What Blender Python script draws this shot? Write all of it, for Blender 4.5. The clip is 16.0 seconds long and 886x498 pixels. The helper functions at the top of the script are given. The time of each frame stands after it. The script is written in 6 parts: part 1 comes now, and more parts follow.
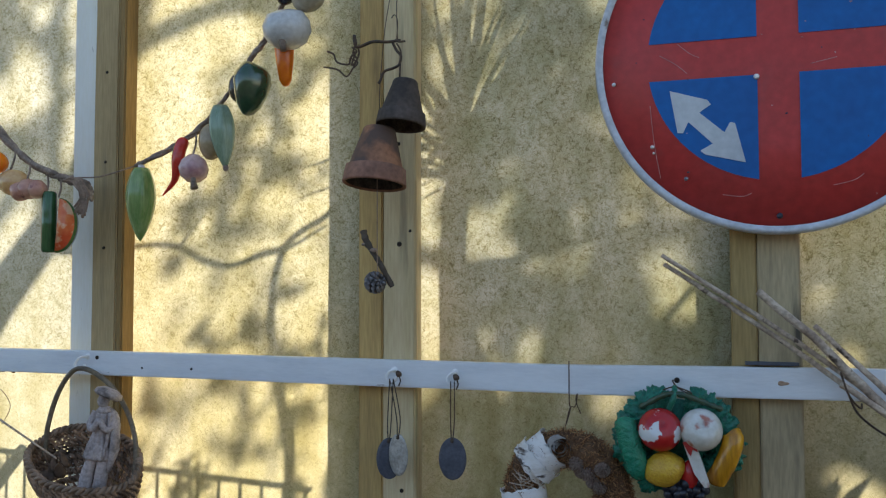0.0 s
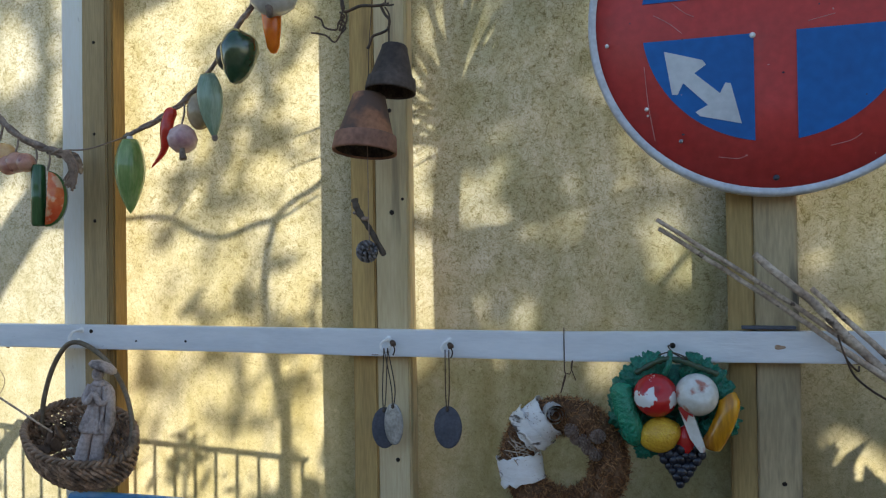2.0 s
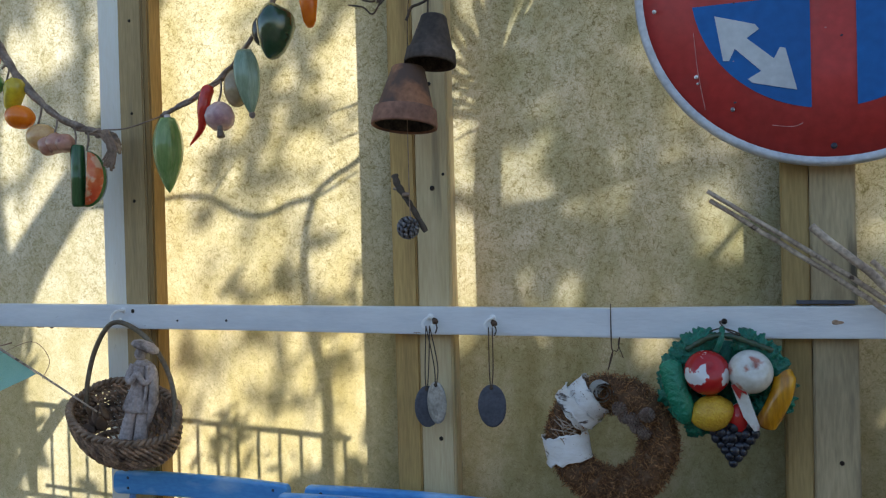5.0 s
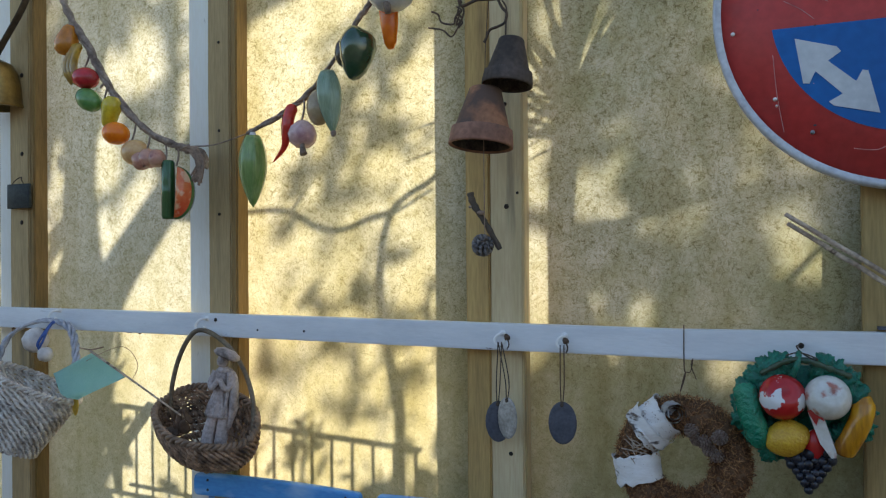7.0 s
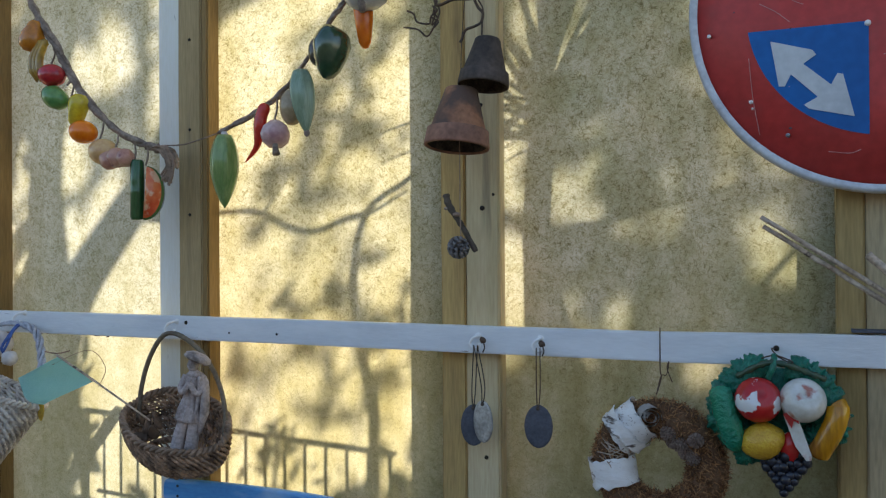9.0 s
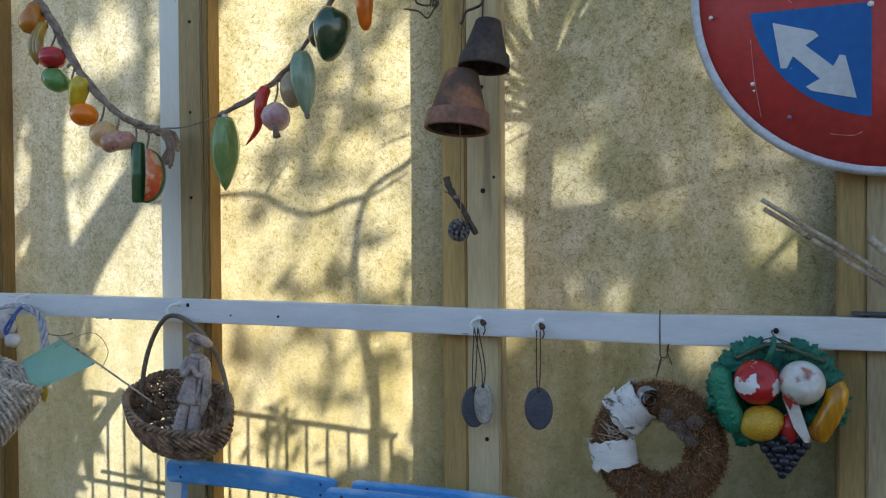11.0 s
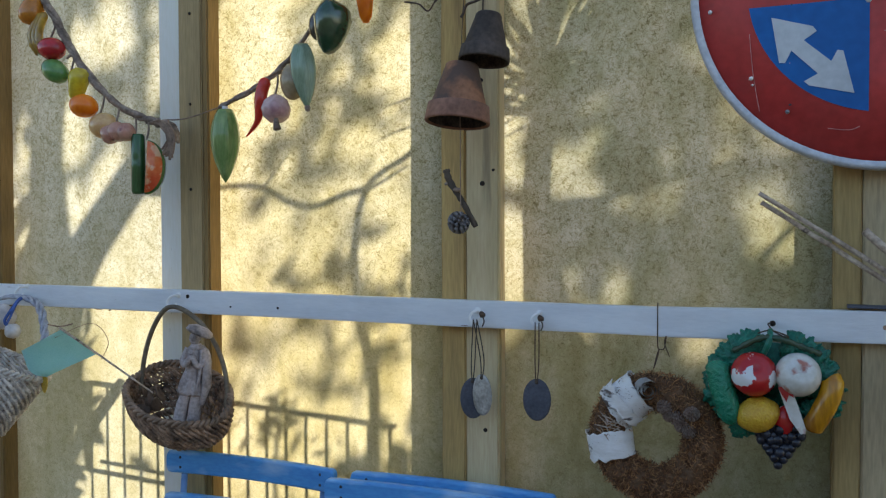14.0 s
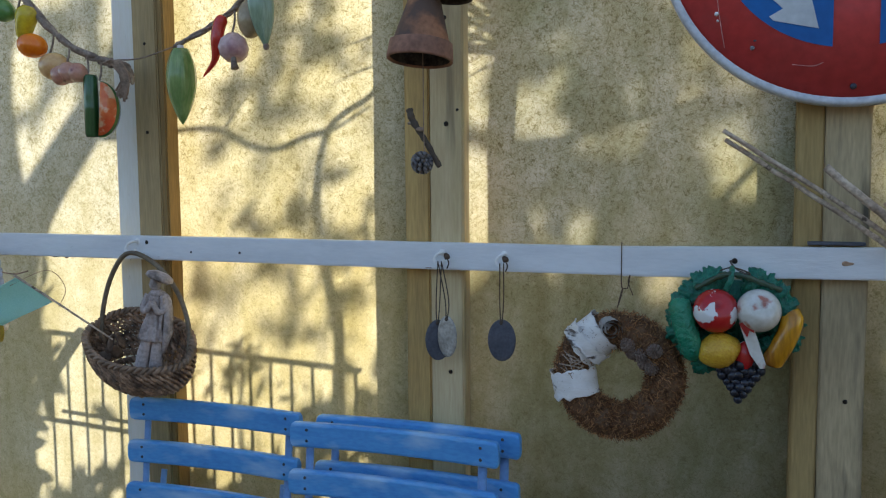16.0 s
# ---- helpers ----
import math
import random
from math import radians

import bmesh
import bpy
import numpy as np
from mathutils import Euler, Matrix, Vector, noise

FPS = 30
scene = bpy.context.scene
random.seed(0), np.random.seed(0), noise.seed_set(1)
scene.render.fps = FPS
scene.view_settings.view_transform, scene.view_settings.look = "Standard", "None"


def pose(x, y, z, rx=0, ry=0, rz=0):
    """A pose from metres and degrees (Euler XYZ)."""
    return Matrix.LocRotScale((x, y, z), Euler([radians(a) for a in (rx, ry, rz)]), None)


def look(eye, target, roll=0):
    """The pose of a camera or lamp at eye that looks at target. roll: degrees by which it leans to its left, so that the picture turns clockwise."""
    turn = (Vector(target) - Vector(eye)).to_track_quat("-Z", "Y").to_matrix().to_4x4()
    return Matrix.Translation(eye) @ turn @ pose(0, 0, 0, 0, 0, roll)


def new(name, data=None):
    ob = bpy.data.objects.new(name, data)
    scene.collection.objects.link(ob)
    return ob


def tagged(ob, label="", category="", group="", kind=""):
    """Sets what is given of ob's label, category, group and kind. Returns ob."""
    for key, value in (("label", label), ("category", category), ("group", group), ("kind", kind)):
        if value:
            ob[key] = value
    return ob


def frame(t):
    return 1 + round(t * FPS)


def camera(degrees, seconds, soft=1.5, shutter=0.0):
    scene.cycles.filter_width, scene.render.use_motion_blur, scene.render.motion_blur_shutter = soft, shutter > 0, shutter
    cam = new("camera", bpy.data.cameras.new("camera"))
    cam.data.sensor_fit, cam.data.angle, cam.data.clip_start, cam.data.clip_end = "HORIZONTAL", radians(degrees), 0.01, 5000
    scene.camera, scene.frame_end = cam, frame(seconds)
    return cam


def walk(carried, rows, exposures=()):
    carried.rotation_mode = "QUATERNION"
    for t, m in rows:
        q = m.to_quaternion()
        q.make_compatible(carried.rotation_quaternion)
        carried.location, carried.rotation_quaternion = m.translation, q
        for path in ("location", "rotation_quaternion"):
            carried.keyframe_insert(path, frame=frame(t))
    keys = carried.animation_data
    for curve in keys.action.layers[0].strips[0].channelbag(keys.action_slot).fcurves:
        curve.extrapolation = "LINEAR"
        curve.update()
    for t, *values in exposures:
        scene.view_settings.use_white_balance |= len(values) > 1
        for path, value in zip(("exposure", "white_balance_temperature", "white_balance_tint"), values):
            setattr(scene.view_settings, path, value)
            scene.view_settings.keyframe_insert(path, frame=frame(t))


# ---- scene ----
cam = camera(56.4, 16.0, soft=1.2)
PATH = [
    (0, (-0.142, -1.546, 1.374), (-0.718, 0.367, 1.466), -0.1),
    (0.5, (-0.146, -1.55, 1.376), (-0.718, 0.365, 1.448), 0.2),
    (1, (-0.141, -1.532, 1.38), (-0.715, 0.383, 1.426), -0.4),
    (1.5, (-0.126, -1.519, 1.379), (-0.704, 0.395, 1.405), -0.8),
    (2, (-0.129, -1.523, 1.367), (-0.714, 0.39, 1.391), -0.9),
    (2.5, (-0.138, -1.521, 1.355), (-0.719, 0.392, 1.378), -0.9),
    (3, (-0.131, -1.514, 1.36), (-0.708, 0.401, 1.363), -1.5),
    (3.5, (-0.129, -1.511, 1.368), (-0.717, 0.401, 1.361), -1.7),
    (4, (-0.127, -1.506, 1.37), (-0.765, 0.389, 1.352), -1.9),
    (4.5, (-0.138, -1.499, 1.36), (-0.775, 0.397, 1.351), -1.8),
    (5, (-0.154, -1.5, 1.362), (-0.815, 0.387, 1.337), -1.5),
    (5.2, (-0.163, -1.505, 1.36), (-0.856, 0.37, 1.332), -1.0),
    (7.3, (-0.154, -1.532, 1.375), (-0.971, 0.293, 1.387), -0.6),
    (7.5, (-0.155, -1.527, 1.379), (-0.967, 0.301, 1.39), -0.9),
    (8, (-0.156, -1.518, 1.38), (-0.935, 0.324, 1.393), -0.7),
    (8.5, (-0.161, -1.522, 1.377), (-0.922, 0.328, 1.392), -0.5),
    (9, (-0.165, -1.518, 1.374), (-0.917, 0.336, 1.382), -0.4),
    (9.5, (-0.16, -1.506, 1.374), (-0.916, 0.346, 1.362), -0.4),
    (12, (-0.16, -1.523, 1.374), (-0.922, 0.326, 1.338), -0.3),
    (12.5, (-0.159, -1.52, 1.37), (-0.921, 0.329, 1.336), 0.0),
    (13, (-0.157, -1.52, 1.373), (-0.919, 0.328, 1.333), 0.1),
    (13.5, (-0.161, -1.524, 1.373), (-0.915, 0.329, 1.33), -0.1),
    (14, (-0.163, -1.528, 1.373), (-0.913, 0.326, 1.322), -0.2),
    (14.5, (-0.164, -1.531, 1.368), (-0.906, 0.326, 1.319), -0.0),
    (15, (-0.166, -1.527, 1.359), (-0.89, 0.337, 1.31), -0.0),
    (15.5, (-0.165, -1.516, 1.36), (-0.853, 0.359, 1.26), -0.5),
    (16, (-0.163, -1.513, 1.349), (-0.837, 0.363, 1.187), -0.5),
]
walk(cam, [(t, look(eye, target, roll)) for t, eye, target, roll in PATH])


# ---- light ----
SUN_AZ, SUN_EL = 40.0, 32.0   # degrees: from the wall's normal towards +x, and above the ground
world = bpy.data.worlds.new("sky")
scene.world = world
world.use_nodes = True
wn = world.node_tree
sky = wn.nodes.new("ShaderNodeTexSky")
sky.sky_type = "NISHITA"
sky.sun_disc = False
sky.sun_elevation, sky.sun_rotation = radians(SUN_EL), radians(SUN_AZ)
wn.links.new(sky.outputs[0], wn.nodes["Background"].inputs[0])
wn.nodes["Background"].inputs[1].default_value = 0.15
sun = new("sun", bpy.data.lights.new("sun", "SUN"))
sun.data.energy, sun.data.angle, sun.data.color = 4.9, radians(0.6), (1.0, 0.94, 0.84)
SUN_DIR = Vector((math.sin(radians(SUN_AZ)) * math.cos(radians(SUN_EL)), math.cos(radians(SUN_AZ)) * math.cos(radians(SUN_EL)), math.sin(radians(SUN_EL))))
sun.matrix_world = look(SUN_DIR * 8, (0, 0, 0))
scene.view_settings.exposure = 1.02


def outside(x, z, y):
    """The place y metres behind the wall that lies in the sun's line to (x, z) on it."""
    return Vector((x + y * SUN_DIR.x / SUN_DIR.y, y, z + y * SUN_DIR.z / SUN_DIR.y))


# ---- materials ----
def material(name, color, other=None, rough=0.6, metal=0.0, scale=20.0, fine=140.0, mix=0.6, bump=0.25, relief=0.002, coat=0.0,
             stretch=(1, 1, 1), spots=None, spot_scale=8.0, spot_at=0.62, spot_soft=0.06, vary=0.0, spec=0.3):
    """A principled surface with variation at two scales, spots or worn patches, and fine relief."""
    m = bpy.data.materials.new(name)
    m.use_nodes = True
    t = m.node_tree
    n, l = t.nodes, t.links
    b = n["Principled BSDF"]
    b.inputs["Roughness"].default_value, b.inputs["Metallic"].default_value = rough, metal
    b.inputs["Coat Weight"].default_value, b.inputs["Coat Roughness"].default_value = coat, 0.06
    b.inputs["Specular IOR Level"].default_value = spec
    co = n.new("ShaderNodeTexCoord")
    mp = n.new("ShaderNodeMapping")
    mp.inputs["Scale"].default_value = stretch
    l.new(co.outputs["Object"], mp.inputs[0])
    big, small = n.new("ShaderNodeTexNoise"), n.new("ShaderNodeTexNoise")
    for tex, s, d in ((big, scale, 4), (small, fine, 3)):
        tex.inputs["Scale"].default_value, tex.inputs["Detail"].default_value = s, d
        l.new(mp.outputs[0], tex.inputs["Vector"])
    ramp = n.new("ShaderNodeValToRGB")
    ramp.color_ramp.elements[0].position, ramp.color_ramp.elements[1].position = 0.35, 0.68
    other = other or tuple(c * 0.6 for c in color)
    ramp.color_ramp.elements[0].color, ramp.color_ramp.elements[1].color = (*color, 1), (*other, 1)
    l.new(big.outputs[0], ramp.inputs[0])
    grain = n.new("ShaderNodeMix")
    grain.data_type, grain.blend_type = "RGBA", "OVERLAY"
    grain.inputs[0].default_value = mix
    l.new(ramp.outputs[0], grain.inputs[6])
    l.new(small.outputs[0], grain.inputs[7])
    out = grain.outputs[2]
    if spots:
        sp = n.new("ShaderNodeTexNoise")
        sp.inputs["Scale"].default_value, sp.inputs["Detail"].default_value = spot_scale, 5
        l.new(mp.outputs[0], sp.inputs["Vector"])
        sr = n.new("ShaderNodeValToRGB")
        sr.color_ramp.elements[0].position, sr.color_ramp.elements[1].position = spot_at, spot_at + spot_soft
        l.new(sp.outputs[0], sr.inputs[0])
        sm = n.new("ShaderNodeMix")
        sm.data_type = "RGBA"
        l.new(sr.outputs[0], sm.inputs[0])
        l.new(out, sm.inputs[6])
        sm.inputs[7].default_value = (*spots, 1)
        out = sm.outputs[2]
    if vary:
        info, hsv = n.new("ShaderNodeObjectInfo"), n.new("ShaderNodeHueSaturation")
        mr = n.new("ShaderNodeMapRange")
        mr.inputs[3].default_value, mr.inputs[4].default_value = 1 - vary, 1 + vary
        l.new(info.outputs["Random"], mr.inputs[0])
        l.new(mr.outputs[0], hsv.inputs["Value"])
        l.new(out, hsv.inputs["Color"])
        out = hsv.outputs[0]
    l.new(out, b.inputs["Base Color"])
    if bump:
        bp = n.new("ShaderNodeBump")
        bp.inputs["Strength"].default_value, bp.inputs["Distance"].default_value = bump, relief
        l.new(small.outputs[0], bp.inputs["Height"])
        l.new(bp.outputs[0], b.inputs["Normal"])
    return m


def fibreglass(name, pale, deep, stain):
    """Weathered fibreglass sheet: chopped strands, dirt streaks, lets diffuse light through."""
    m = bpy.data.materials.new(name)
    m.use_nodes = True
    t = m.node_tree
    n, l = t.nodes, t.links
    n.remove(n["Principled BSDF"])
    co = n.new("ShaderNodeTexCoord")

    def noise_tex(scale, detail, stretch=None, rough=0.55, distort=0.0):
        tex = n.new("ShaderNodeTexNoise")
        tex.inputs["Scale"].default_value, tex.inputs["Detail"].default_value = scale, detail
        tex.inputs["Roughness"].default_value, tex.inputs["Distortion"].default_value = rough, distort
        if stretch:
            mp = n.new("ShaderNodeMapping")
            mp.inputs["Scale"].default_value = stretch
            l.new(co.outputs["Object"], mp.inputs[0])
            l.new(mp.outputs[0], tex.inputs["Vector"])
        else:
            l.new(co.outputs["Object"], tex.inputs["Vector"])
        return tex.outputs[0]

    def maths(op, a, b):
        x = n.new("ShaderNodeMath")
        x.operation = op
        for i, q in enumerate((a, b)):
            if isinstance(q, (int, float)):
                x.inputs[i].default_value = q
            else:
                l.new(q, x.inputs[i])
        return x.outputs[0]

    def ramp(src, p0, c0, p1, c1):
        r = n.new("ShaderNodeValToRGB")
        r.color_ramp.elements[0].position, r.color_ramp.elements[1].position = p0, p1
        r.color_ramp.elements[0].color, r.color_ramp.elements[1].color = (*c0, 1), (*c1, 1)
        l.new(src, r.inputs[0])
        return r.outputs[0]

    def fibres(scale, width, distort):
        """Short curled strands: thin level lines of a noise, broken up by another."""
        line = maths("ABSOLUTE", maths("SUBTRACT", noise_tex(scale, 1.5, rough=0.5, distort=distort), 0.5), 0.0)
        line = maths("SUBTRACT", 1.0, maths("MINIMUM", maths("DIVIDE", line, width), 1.0))
        cut = n.new("ShaderNodeMapRange")
        cut.inputs[1].default_value, cut.inputs[2].default_value = 0.40, 0.52
        l.new(noise_tex(scale * 0.8, 2, rough=0.6), cut.inputs[0])
        return maths("MULTIPLY", line, cut.outputs[0])

    def times(a, b, f=1.0):
        x = n.new("ShaderNodeMix")
        x.data_type, x.blend_type = "RGBA", "MULTIPLY"
        if isinstance(f, float):
            x.inputs[0].default_value = f
        else:
            l.new(f, x.inputs[0])
        l.new(a, x.inputs[6])
        l.new(b, x.inputs[7])
        return x.outputs[2]

    white = (1, 1, 1)
    xyz, low = n.new("ShaderNodeSeparateXYZ"), n.new("ShaderNodeMapRange")
    l.new(co.outputs["Object"], xyz.inputs[0])
    low.inputs[1].default_value, low.inputs[2].default_value = 1.05, 1.45
    low.inputs[3].default_value, low.inputs[4].default_value = 0.42, 1.0
    l.new(maths("ADD", xyz.outputs[2], maths("MULTIPLY", maths("SUBTRACT", noise_tex(3.0, 3), 0.5), 0.7)), low.inputs[0])
    bare = low.outputs[0]   # strands and grain show more, and the tint is less yellow, towards the top
    base = ramp(noise_tex(2.6, 5), 0.32, deep, 0.70, pale)
    olive = ramp(noise_tex(3.7, 6, (1.4, 1, 0.8), rough=0.65, distort=0.6), 0.36, stain, 0.60, white)
    streaks = ramp(noise_tex(5, 4, (3.0, 1, 0.5)), 0.35, (0.80, 0.77, 0.64), 0.62, white)
    blotch = ramp(noise_tex(16, 5, rough=0.7, distort=0.5), 0.36, (0.82, 0.80, 0.69), 0.58, white)
    grain = ramp(noise_tex(170, 5, rough=0.8, distort=1.5), 0.36, (0.70, 0.67, 0.55), 0.52, white)
    flecks = ramp(noise_tex(62, 6, rough=0.8, distort=0.8), 0.36, (0.78, 0.74, 0.61), 0.50, white)
    dark = ramp(fibres(60, 0.030, 1.0), 0.1, white, 0.8, (0.58, 0.55, 0.42))
    fine = ramp(fibres(95, 0.045, 1.4), 0.1, white, 0.8, (0.56, 0.53, 0.40))
    light = ramp(fibres(72, 0.05, 1.2), 0.1, (0.91, 0.91, 0.89), 0.8, white)
    pale_chips = ramp(noise_tex(34, 3, rough=0.5, distort=1.5), 0.66, (0.84, 0.84, 0.81), 0.71, white)
    yellowed = ramp(bare, 0.45, (0.98, 0.935, 0.79), 0.9, white)
    col = times(times(times(times(base, yellowed), olive), streaks, 0.8), blotch, 0.8)
    col = times(times(times(times(times(col, grain, bare), flecks, bare), dark, bare), fine, bare), pale_chips, 0.8)
    col = times(col, light)
    dif, tra, glo = n.new("ShaderNodeBsdfDiffuse"), n.new("ShaderNodeBsdfTranslucent"), n.new("ShaderNodeBsdfGlossy")
    glo.inputs["Roughness"].default_value = 0.45
    l.new(col, dif.inputs[0])
    l.new(col, tra.inputs[0])
    half, top = n.new("ShaderNodeMixShader"), n.new("ShaderNodeMixShader")
    half.inputs[0].default_value = 0.78
    l.new(dif.outputs[0], half.inputs[1])
    l.new(tra.outputs[0], half.inputs[2])
    top.inputs[0].default_value = 0.03
    l.new(half.outputs[0], top.inputs[1])
    l.new(glo.outputs[0], top.inputs[2])
    bp = n.new("ShaderNodeBump")
    bp.inputs["Strength"].default_value, bp.inputs["Distance"].default_value = 0.6, 0.003
    l.new(noise_tex(150, 4), bp.inputs["Height"])
    for sh in (dif, glo):
        l.new(bp.outputs[0], sh.inputs["Normal"])
    l.new(top.outputs[0], n["Material Output"].inputs[0])
    return m


